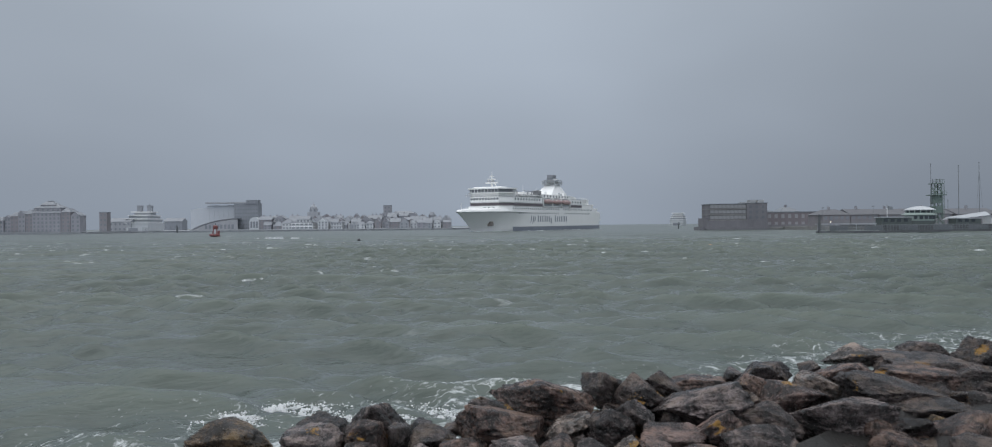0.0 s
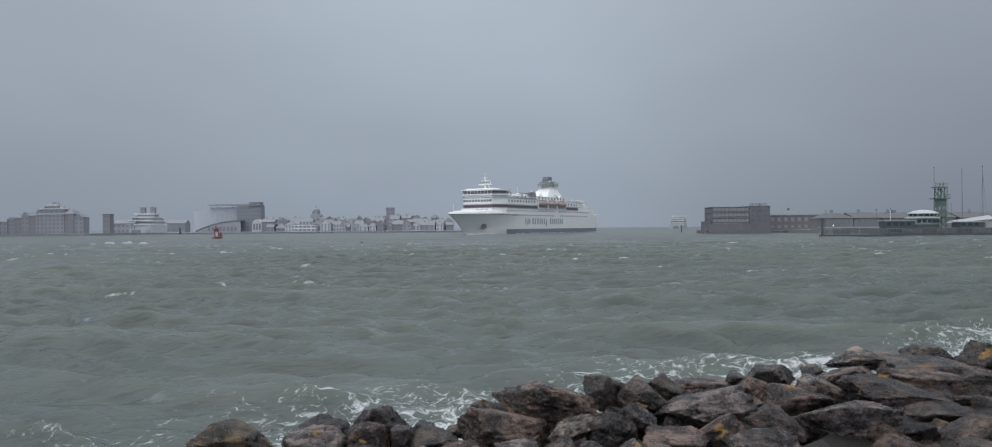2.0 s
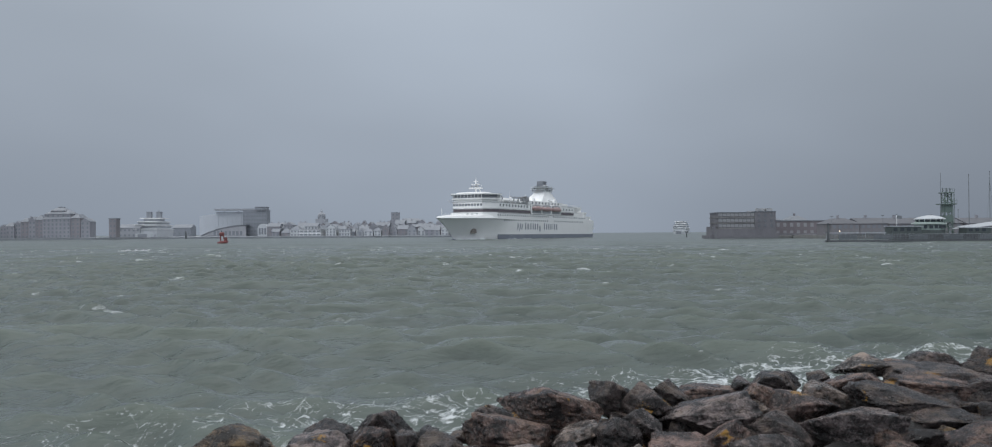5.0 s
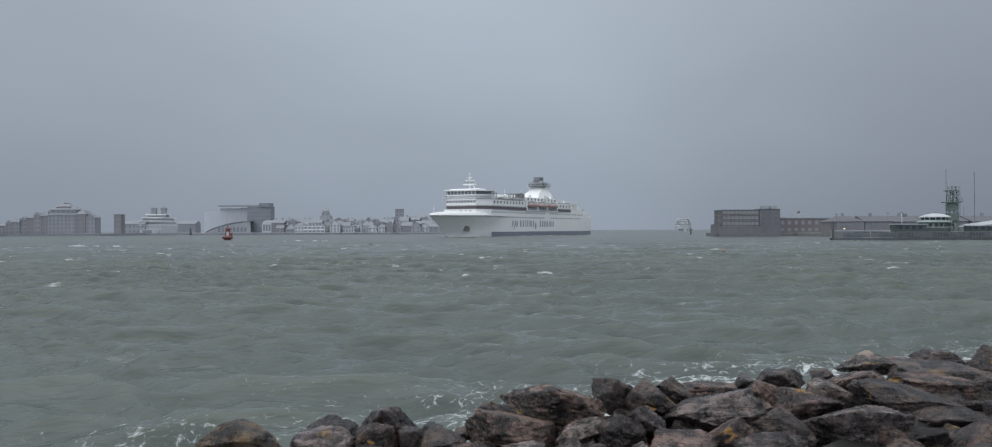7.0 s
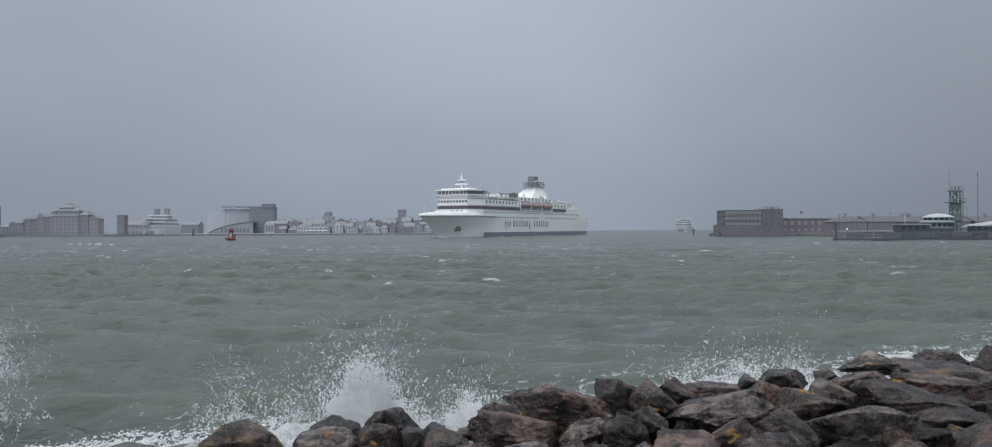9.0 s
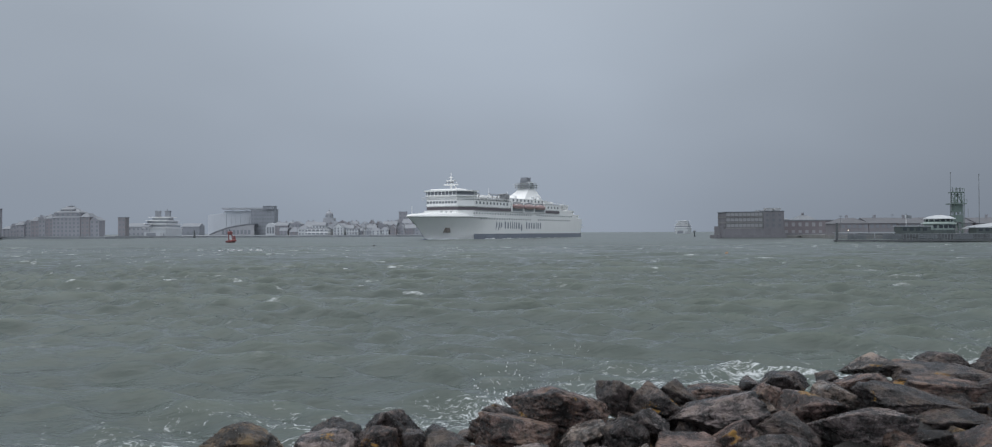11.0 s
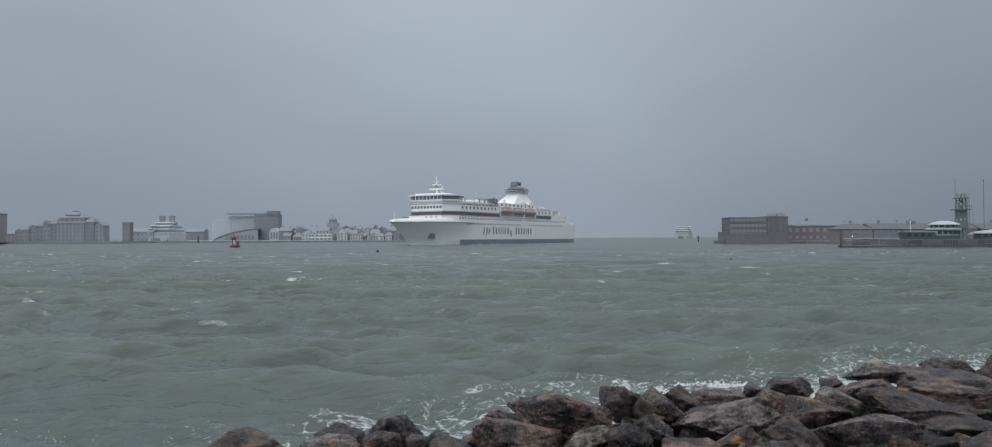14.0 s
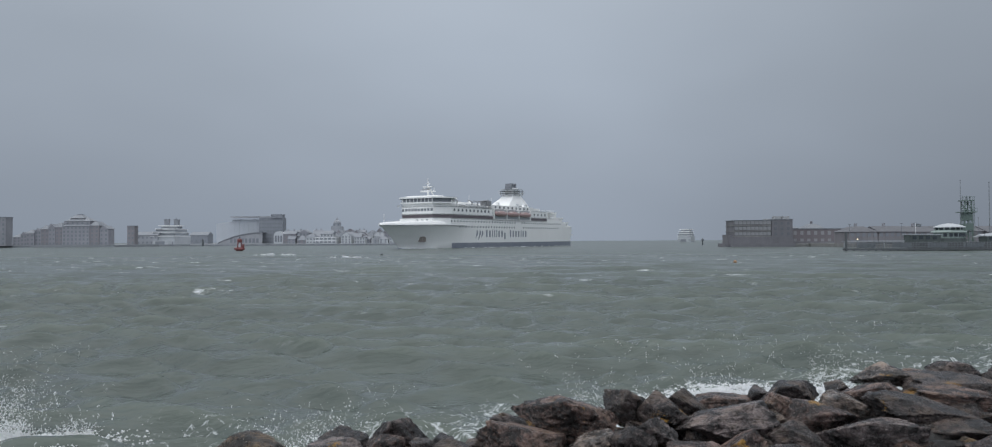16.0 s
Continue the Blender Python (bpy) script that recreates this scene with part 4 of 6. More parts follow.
    # bow details
    part("anchor_recess", Form().box(60.6, 5.0, 3.4, 63.6, 7.4, 5.9), RUST, ship, "rust-stained anchor recess", at=pose(0, 0, 0))
    part("bulbous_bow", Form().loft([[(x, r * math.cos(q), -0.9 + r * math.sin(q)) for q in [k * math.pi / 5 for k in range(10)]] for x, r in ((60, 1.6), (68, 1.6), (72, 1.3), (74.2, 0.7), (75, 0.1))]), NAVY, ship, "dark bulbous bow awash", smooth=True)
    # emblem and name on the side, plain bars
    for s in (1, -1):
        em = Form()
        for a, r in ((0.0, 2.6), (2.3, 3.5), (5.0, 2.4)):
            for i in range(5):
                u0, u1 = i / 5, (i + 1) / 5
                pt = lambda u, o: (28.5 - a - 1.4 * math.sin(u * 2.2) * r / 3 - o * math.sin(u * 3.1), s * 13.13, 7.4 - r + 2 * r * u)
                em.poly((pt(u0, 0.0), pt(u0, 1.3), pt(u1, 1.3), pt(u1, 0.0)))
        part("emblem", em, NAVY, ship, "dark emblem of three strokes")
        x = 18.5
        bars = {}
        for i in range(16):
            if i != 8:
                hi = 4.9 if i in (0, 2, 3, 4, 9, 13) else 3.4
                lo = 5.6 if i != 7 else 4.4
                wd = 1.25 if i not in (2, 3, 4, 13) else 0.7
                if (hi, wd) not in bars:
                    bars[hi, wd] = Form().box(0, -0.05, 0, -wd, 0.05, hi).mesh("name_bar")
                part("name_bar", bars[hi, wd], NAVY, ship, at=pose(x, s * 13.1, lo))
            x -= 2.95 if i not in (2, 3, 4, 13) else 2.05
    # foam pushed along the hull
    fm = Form()
    rng = random.Random(3)
    for i in range(90):
        t = rng.random()
        x = 79 - 160 * t ** 1.4
        x0 = x - 9 * max(0.0, (x - 56) / 23)
        for s in (1, -1):
            y = s * (hull_ring(min(x, 79))[0] + rng.uniform(0.1, 1.2 + 2 * t))
            r = rng.uniform(0.25, 0.8) * (1.2 - 0.7 * t)
            fm.turn(x0, y, [(r, -0.1), (r * 0.8, 0.2 * r + 0.05), (r * 0.2, 0.5 * r)], 6)
    tagged(part("bow_wave", fm, FOAM, ship, "broken white water along the hull"), kind="stuff")
    # true length and deck heights
    long, flat, done = 1.07, 0.895 * 1.07, set()
    for ob in ship.children_recursive:
        if ob.data not in done:
            done.add(ob.data)
            ob.data.transform(Matrix.Diagonal((long, long, flat, 1)))
        ob.location = (ob.location.x * long, ob.location.y * long, ob.location.z * flat)
    return ship


car_ferry = ferry()


def small_ferry(name, label, L, B, h):
    """Double-ended harbour car ferry, bow on +x."""
    s = thing(name, label, "ferry")
    f = Form()
    f.loft([[(x, -b * 0.8, -2), (x, -b, 0), (x, -b, 4.6), (x, b, 4.6), (x, b, 0), (x, b * 0.8, -2)] for x, b in ((-L / 2, B * 0.3), (-L * 0.4, B / 2), (L * 0.4, B / 2), (L / 2, B * 0.3))])
    part("hull", f, HAZYWHITE, s)
    part("bow_door", Form().box(L / 2 - 0.2, -B * 0.26, 0.6, L / 2 + 0.25, B * 0.14, 4.2), TOWNSLATE, s, "grey bow door")
    up = Form()
    up.box(-L * 0.42, -B / 2, 4.6, L * 0.42, B / 2, 8.2)
    up.box(-L * 0.36, -B * 0.46, 8.6, L * 0.36, B * 0.46, 11.6)
    up.box(-L * 0.30, -B * 0.42, 12.0, L * 0.30, B * 0.42, 14.6)
    up.box(-L * 0.12, -B * 0.36, 15.0, L * 0.12, B * 0.36, 17.6)
    part("superstructure", up, HAZYWHITE, s)
    for z, k, w in ((8.2, 0.44, 0.52), (11.6, 0.40, 0.50), (14.6, 0.33, 0.46), (17.6, 0.15, 0.5)):
        part("deck_edge", Form().box(-L * k, -B * w, z, L * k, B * w, z + 0.4), WHITE, s)
    for z, k, w in ((9.6, 0.36, 0.46), (12.8, 0.30, 0.42), (15.7, 0.12, 0.36)):
        part("window_band", Form().box(-L * k - 0.1, -B * w - 0.1, z, L * k + 0.1, B * w + 0.1, z + 1.1), TOWNGLASS, s)
    for y in (B * 0.22, B * 0.38):
        part("opening", Form().box(L * 0.42, y - 1.1, 1.6, L * 0.42 + 1.5, y + 1.1, 3.6), TOWNSLATE, s)
    for y0, y1 in ((-0.34, -0.14), (0.10, 0.30)):
        part("funnel", Form().box(-4, B * y0, 17.9, 1, B * y1, h - 0.8).box(-4.2, B * y0 - 0.2, h - 0.8, 1.2, B * y1 + 0.2, h), TOWNSLATE, s)
    for i in range(5):
        part("lifeboat", Form().loft([[(x, -B * 0.5 - b, 9.0), (x, -B * 0.5 - b, 10.2), (x, -B * 0.5 + b, 10.2), (x, -B * 0.5 + b, 9.0)] for x, b in ((-16 + i * 7, 0.3), (-14.6 + i * 7, 0.9), (-12.4 + i * 7, 0.9), (-11 + i * 7, 0.3))]), TOWNSTONE, s)
    part("mast", Form().tube((0, B * 0.2, 18), (0, B * 0.2, h + 1.5), 0.25).box(-0.3, B * 0.05, h - 0.6, 0.3, B * 0.35, h - 0.3), TOWNSLATE, s)
    return s


moored_ferry = small_ferry("harbour_ferry", "white harbour car ferry berthed by the town quay", 62, 18.5, 23.6)
moored_ferry.matrix_basis = pose(-304.5, 676, 0, 0, 0, -81)
far_ferry = small_ferry("harbour_ferry", "distant white harbour ferry crossing in the rain", 60, 18, 17.5)


# ---- town buildings ----
def pane_mesh(w, h, glass=None, key={}):
    k = (round(w, 2), round(h, 2), glass)
    if k not in key:
        key[k] = Form().box(-w / 2, -0.1, 0, w / 2, 0.12, h).mesh("window")
        if glass:
            key[k].materials.append(glass)
    return key[k]


def building(label, x0, x1, y, depth, z0, z1, wall, storeys=3, bays=4, roof="flat", rise=2.5, roof_mat=None, trim=None, win=(1.3, 1.7), group="", turn=0.0, chimneys=0, name="building", band=False, far=False, glass=None):
    """A block with its storeys of windows, sills, string courses and roof."""
    w = x1 - x0
    b = thing(name, label, "building", pose((x0 + x1) / 2, y, 0, 0, 0, turn), group)
    body = Form().box(-w / 2, 0, z0, w / 2, depth, z1)
    body.box(-w / 2 - 0.15, -0.15, z0, w / 2 + 0.15, depth + 0.15, max(z0 + 0.6, 1.2))
    part("wall", body, wall, b)
    # far buildings take the materials with haze in their colour
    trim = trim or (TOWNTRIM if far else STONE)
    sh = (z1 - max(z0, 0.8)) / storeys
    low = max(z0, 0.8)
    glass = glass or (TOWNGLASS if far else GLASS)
    wm = pane_mesh(*win, glass)
    for s in range(storeys):
        zz = low + s * sh + sh * 0.28
        for i in range(bays):
            xx = -w / 2 + w * (i + 0.5) / bays
            part("window", wm, glass, b, at=pose(xx, -0.03, zz))
        if band:
            part("string_course", Form().box(-w / 2 - 0.2, -0.25, low + (s + 1) * sh - 0.5, w / 2 + 0.2, depth + 0.2, low + (s + 1) * sh - 0.05), trim, b)
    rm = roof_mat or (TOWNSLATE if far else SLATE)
    if roof == "flat":
        part("roof", Form().box(-w / 2 - 0.25, -0.25, z1, w / 2 + 0.25, depth + 0.25, z1 + 0.5), rm, b)
    elif roof == "gable":
        f = Form()
        f.loft([[(x, -0.5, z1 - 0.1), (x, depth / 2, z1 + rise), (x, depth + 0.5, z1 - 0.1)] for x in (-w / 2 - 0.3, w / 2 + 0.3)])
        part("roof", f, rm, b)
    elif roof == "front":
        f = Form()
        f.loft([[(-w / 2 - 0.4, yy, z1 - 0.1), (0, yy, z1 + rise), (w / 2 + 0.4, yy, z1 - 0.1)] for yy in (-0.3, depth + 0.3)])
        part("roof", f, rm, b)
        part("gable", Form().poly(((-w / 2, -0.32, z1), (w / 2, -0.32, z1), (0, -0.32, z1 + rise - 0.3))), wall, b)
    else:
        ins = min(w, depth) * 0.36
        f = Form().loft([[(-w / 2 - .4, -.4, z1), (w / 2 + .4, -.4, z1), (w / 2 + .4, depth + .4, z1), (-w / 2 - .4, depth + .4, z1)],
                         [(-w / 2 + ins, ins, z1 + rise), (w / 2 - ins, ins, z1 + rise), (w / 2 - ins, depth - ins, z1 + rise), (-w / 2 + ins, depth - ins, z1 + rise)]])
        part("roof", f, rm, b)
    for i in range(chimneys):
        xx = -w / 2 + w * (i + 0.5) / chimneys
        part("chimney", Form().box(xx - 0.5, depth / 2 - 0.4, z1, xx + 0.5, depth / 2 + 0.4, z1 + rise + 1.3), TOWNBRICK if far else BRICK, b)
    return b


def quays():
    for label, x0, x1, y, d, h in (("grey stone quay wall below the waterfront town", -420, -20, 640, 300, 1.6), ("low stone quay by the apartment blocks", -480, -300, 570, 75, 1.8),
                                   ("stone foundation wall of the old fort", 103.5, 200, 373, 26, 1.4), ("grey stone yard wall behind the jetty", 138, 330, 318, 60, 1.6)):
        me = Form().box(x0, y, -6, x1, y + d, h).box(x0 - 0.2, y - 0.3, h - 0.5, x1 + 0.2, y + 0.3, h + 0.02).mesh("quay")
        # the town's quays take the stone paled for haze
        me.materials.append(STONE if x0 > 0 else TOWNSTONE)
        tagged(new("quay", me), label, "quay", kind="structure")


quays()
TOWN = "waterfront town buildings"


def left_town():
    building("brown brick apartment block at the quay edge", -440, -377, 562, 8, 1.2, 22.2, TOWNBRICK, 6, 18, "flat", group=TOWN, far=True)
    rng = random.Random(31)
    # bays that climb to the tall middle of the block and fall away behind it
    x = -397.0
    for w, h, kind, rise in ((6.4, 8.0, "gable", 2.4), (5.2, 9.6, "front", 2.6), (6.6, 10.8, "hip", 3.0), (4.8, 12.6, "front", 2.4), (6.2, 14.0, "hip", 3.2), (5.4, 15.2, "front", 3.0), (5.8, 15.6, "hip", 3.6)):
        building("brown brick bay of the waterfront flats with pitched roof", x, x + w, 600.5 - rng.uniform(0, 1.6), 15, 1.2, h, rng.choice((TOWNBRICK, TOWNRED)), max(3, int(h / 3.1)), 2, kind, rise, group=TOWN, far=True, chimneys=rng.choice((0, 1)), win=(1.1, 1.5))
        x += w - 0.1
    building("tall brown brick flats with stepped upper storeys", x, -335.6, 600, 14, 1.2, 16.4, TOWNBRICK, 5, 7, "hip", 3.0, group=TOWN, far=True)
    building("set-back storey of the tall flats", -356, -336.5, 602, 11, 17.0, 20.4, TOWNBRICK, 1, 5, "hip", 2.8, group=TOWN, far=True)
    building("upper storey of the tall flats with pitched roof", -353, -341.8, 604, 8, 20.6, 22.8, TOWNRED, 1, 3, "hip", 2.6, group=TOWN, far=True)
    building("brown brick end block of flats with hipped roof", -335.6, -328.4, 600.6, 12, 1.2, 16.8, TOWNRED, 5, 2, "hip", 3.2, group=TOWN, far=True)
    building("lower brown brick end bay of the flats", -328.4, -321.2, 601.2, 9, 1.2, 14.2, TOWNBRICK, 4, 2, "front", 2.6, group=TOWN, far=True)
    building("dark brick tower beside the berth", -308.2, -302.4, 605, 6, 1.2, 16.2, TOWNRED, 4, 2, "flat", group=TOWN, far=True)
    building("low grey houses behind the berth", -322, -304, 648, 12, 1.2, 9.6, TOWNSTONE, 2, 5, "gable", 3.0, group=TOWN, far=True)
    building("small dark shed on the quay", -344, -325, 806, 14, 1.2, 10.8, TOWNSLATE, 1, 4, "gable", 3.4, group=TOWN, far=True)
    # rooftop lantern of the tall flats
    t = thing("roof_lantern", "small glazed lantern on the flats' roof", "lantern", pose(-347.2, 607, 24.6))
    part("cage", Form().box(-1.7, 0, 0, 1.7, 3, 0.9), TOWNSTONE, t)
    part("cap", Form().box(-2.0, -0.3, 0.9, 2.0, 3.3, 1.2).tube((0, 1.5, 1.2), (0, 1.5, 2.2), 0.15), TOWNSLATE, t)


def boat_hall():
    """Pale hall with a flat cantilever roof, a dark block and a curved roof before it."""
    b = thing("boat_hall", "large pale hall with cantilevered roof slab", "building", pose(-262, 762, 0))
    part("hall", Form().box(-22, 4, 1.2, 14, 40, 25.6), HALLPALE, b, "pale grey sheet-clad hall")
    f = Form().loft([[(-39.0, y, 1.2), (-39.0, y, 21.6), (-30, y, 23.0), (-22.1, y, 23.6), (-22.1, y, 1.2)] for y in (6, 36)])
    part("wing", f, HALLPALE, b, "pale lower wing with sloping roof")
    for i in range(7):
        part("rib", Form().box(-20 + i * 4.6, 3.7, 1.2, -19.6 + i * 4.6, 4.0, 25.6), HALLPALE, b)
    part("roof_slab", Form().box(-22.6, 0, 27.1, 26, 8, 28.7), TOWNSTONE, b, "grey roof slab")
    for x in (-14, 0, 12):
        part("column", Form().box(x - 0.5, 5, 24, x + 0.5, 6, 26.3), TOWNSLATE, b)
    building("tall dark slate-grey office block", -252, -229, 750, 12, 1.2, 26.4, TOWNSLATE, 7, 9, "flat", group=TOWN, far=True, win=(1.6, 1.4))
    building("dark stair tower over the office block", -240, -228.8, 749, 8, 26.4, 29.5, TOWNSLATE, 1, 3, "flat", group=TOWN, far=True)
    # long curved roof
    s = thing("curved_shed", "low shed with a long curved grey roof", "shed", pose(-288, 738, 0))
    rings = []
    for i in range(13):
        u = i / 12
        z = 2.5 + 10.2 * math.sin(u * math.pi / 2) ** 0.8
        rings.append([(u * 43, 0, z - 0.7), (u * 43, 18, z - 0.7), (u * 43, 18, z), (u * 43, 0, z)])
    part("roof", Form().loft(rings), TOWNSLATE, s)
    wl = Form()
    for i in range(12):
        u0, u1 = i / 12, (i + 1) / 12
        z0, z1 = (1.6 + 10.0 * math.sin(q * math.pi / 2) ** 0.8 for q in (u0, u1))
        wl.poly(((u0 * 43, 0.6, 1.2), (u1 * 43, 0.6, 1.2), (u1 * 43, 0.6, z1), (u0 * 43, 0.6, z0)))
    part("wall", wl, TOWNTRIM, s)
    for i in range(8):
        part("window", pane_mesh(2.2, 4.0, TOWNGLASS), TOWNGLASS, s, at=pose(13 + i * 3.6, 0.5, 2.6))
    a = thing("boathouse_front", "white arched gable front of a boathouse", "building", pose(-228, 734, 0))
    pts = [(-4.6, 0)] + [(-4.6 * math.cos(q * math.pi / 10), 7.6 + 4.4 * math.sin(q * math.pi / 10)) for q in range(11)] + [(4.6, 0)]
    part("front", Form().loft([[(x, y, 1.2 + z) for x, z in pts] for y in (0, 9)]), HAZYWHITE, a)
    for i in range(3):
        part("window", pane_mesh(1.8, 6.0, TOWNGLASS), TOWNGLASS, a, at=pose(-2.6 + i * 2.6, 0, 3.2))


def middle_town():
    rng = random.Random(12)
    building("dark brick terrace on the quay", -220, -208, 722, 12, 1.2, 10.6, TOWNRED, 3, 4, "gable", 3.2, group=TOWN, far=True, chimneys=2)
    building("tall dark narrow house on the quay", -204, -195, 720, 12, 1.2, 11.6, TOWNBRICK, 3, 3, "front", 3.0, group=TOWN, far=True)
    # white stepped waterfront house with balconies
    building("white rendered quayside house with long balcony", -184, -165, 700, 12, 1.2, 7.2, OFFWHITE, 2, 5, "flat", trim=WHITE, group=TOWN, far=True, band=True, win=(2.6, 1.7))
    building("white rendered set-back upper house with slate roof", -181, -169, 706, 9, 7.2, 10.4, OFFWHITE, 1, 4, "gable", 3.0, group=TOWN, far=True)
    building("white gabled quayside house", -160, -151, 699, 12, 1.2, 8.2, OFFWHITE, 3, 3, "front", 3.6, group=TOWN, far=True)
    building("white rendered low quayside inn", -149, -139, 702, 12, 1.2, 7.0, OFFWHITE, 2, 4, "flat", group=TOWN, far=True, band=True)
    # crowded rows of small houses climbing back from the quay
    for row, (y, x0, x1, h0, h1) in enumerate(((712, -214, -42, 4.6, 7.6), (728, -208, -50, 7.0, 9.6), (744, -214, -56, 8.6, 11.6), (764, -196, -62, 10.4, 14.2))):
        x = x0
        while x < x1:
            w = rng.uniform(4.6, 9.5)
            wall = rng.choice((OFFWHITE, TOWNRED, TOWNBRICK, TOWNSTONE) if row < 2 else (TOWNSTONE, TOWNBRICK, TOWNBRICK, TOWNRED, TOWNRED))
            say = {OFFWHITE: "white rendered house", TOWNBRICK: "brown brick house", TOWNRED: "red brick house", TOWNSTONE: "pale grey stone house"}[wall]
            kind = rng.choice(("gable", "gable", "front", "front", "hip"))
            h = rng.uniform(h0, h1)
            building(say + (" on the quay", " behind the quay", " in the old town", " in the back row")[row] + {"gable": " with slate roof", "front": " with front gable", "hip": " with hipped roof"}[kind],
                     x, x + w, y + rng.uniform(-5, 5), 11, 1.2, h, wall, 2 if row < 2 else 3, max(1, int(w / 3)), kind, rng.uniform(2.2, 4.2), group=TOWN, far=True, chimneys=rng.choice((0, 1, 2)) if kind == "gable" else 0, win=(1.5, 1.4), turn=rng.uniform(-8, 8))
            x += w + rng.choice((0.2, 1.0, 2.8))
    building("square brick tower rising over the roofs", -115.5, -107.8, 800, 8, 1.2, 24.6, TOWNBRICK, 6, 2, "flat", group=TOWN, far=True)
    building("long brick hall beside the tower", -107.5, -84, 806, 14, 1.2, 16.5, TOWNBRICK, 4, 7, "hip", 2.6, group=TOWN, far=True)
    # domed cupola
    c = thing("cupola_tower", "pale stone tower with a domed cupola", "tower", pose(-201.8, 862, 0))
    part("base", Form().box(-5.6, -5, 1.2, 5.6, 7, 20), TOWNSTONE, c)
    part("drum", Form().turn(0, 0, [(4.0, 20), (4.0, 23.4), (4.4, 23.5), (4.4, 24.0)], 12), TOWNSTONE, c)
    for i in range(6):
        part("window", pane_mesh(1.0, 2.2, TOWNGLASS), TOWNGLASS, c, at=pose(3.95 * math.sin(i * 1.05 - 2.6), -3.95 * abs(math.cos(i * 1.05 - 2.6)) - 0.05, 20.6))
    part("dome", Form().turn(0, 0, [(4.0, 24.0), (3.6, 25.6), (2.5, 26.8), (1.2, 27.4)], 14), TOWNSTONE, c)
    part("lantern", Form().turn(0, 0, [(1.1, 27.3), (1.1, 28.6), (0.15, 29.4), (0.1, 31)], 10), TOWNSTONE, c)


left_town()
boat_hall()
middle_town()


# ---- old fort by the harbour mouth ----
def fort():
    b = thing("fort_block", "four-storey brown brick block with long window bands", "building", pose(102.9, 375, 0))
    part("plinth", Form().box(-2.8, -1.6, -4, 27.5, 0.2, 4.6), BRICK, b, "battered brick sea wall")
    part("step", Form().box(-4.6, -1.8, -4, -2.6, 12, 1.6).box(-2.9, -1.0, 1.5, -1.0, 10, 5.8), BRICK, b)
    part("wall", Form().box(0, 0, -2, 27.5, 14, 12.4), BRICK, b)
    for i in range(3):
        z = 5.2 + i * 2.65
        part("floor_band", Form().box(-0.25, -0.3, z - 0.55, 17.8, 14.2, z - 0.15), STONE, b)
        for k in range(9):
            part("window", pane_mesh(1.72, 1.5, SHIPGREY), SHIPGREY, b, "pale grey window", at=pose(1.2 + k * 1.92, -0.05, z + 0.25))
            part("mullion", Form().box(2.06 + k * 1.92, -0.22, z - 0.1, 2.26 + k * 1.92, 0.1, z + 1.9), BRICK, b)
    part("stair_tower", Form().box(17.8, -0.5, -2, 27.6, 13, 12.8), BRICK, b, "darker brick stair tower")
    for k in range(3):
        for i in range(3):
            part("window", pane_mesh(1.1, 1.2, SHIPGLASS), SHIPGLASS, b, at=pose(19.6 + k * 3, -0.55, 5.5 + i * 2.5))
    part("roof", Form().box(-0.3, -0.3, 12.4, 17.8, 14.3, 12.75).box(17.6, -0.7, 12.8, 27.8, 13.2, 13.1), SLATE, b)
    for x in (16.4, 20.6, 24.6):
        part("roof_box", Form().box(x, 4, 12.6, x + 3.0, 8, 14.6 if x > 17 else 13.4), CONCRETE, b, "grey rooftop plant box")
    building("two-storey red brick barracks with white windows", 130.6, 160.6, 386, 12, -2, 8.3, BRICKRED, 2, 9, "flat", group="fort buildings", win=(1.5, 1.9), chimneys=0, glass=SHIPGREY)
    building("brick barracks gable with hipped slate roof", 143, 153, 392, 12, 2, 8.6, BRICKRED, 2, 3, "hip", 2.6, group="fort buildings", chimneys=1)
    building("brown brick store behind the barracks", 131, 140, 394, 10, 2, 9.0, BRICK, 2, 3, "hip", 1.6, group="fort buildings", chimneys=1)
    r = thing("rampart", "sloping brick sea wall of the fort", "wall", pose(0, 0, 0))
    part("wall", Form().box(130, 382, -4, 164, 386, 2.4).box(100.5, 372, -4, 131, 376, 1.5), BRICK, r)


fort()


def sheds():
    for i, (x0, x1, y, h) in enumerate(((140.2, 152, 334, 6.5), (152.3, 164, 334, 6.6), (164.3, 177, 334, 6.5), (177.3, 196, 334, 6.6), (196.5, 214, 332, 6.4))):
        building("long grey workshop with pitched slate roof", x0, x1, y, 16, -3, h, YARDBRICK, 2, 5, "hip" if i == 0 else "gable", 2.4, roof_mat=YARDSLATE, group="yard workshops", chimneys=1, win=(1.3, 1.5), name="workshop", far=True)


sheds()


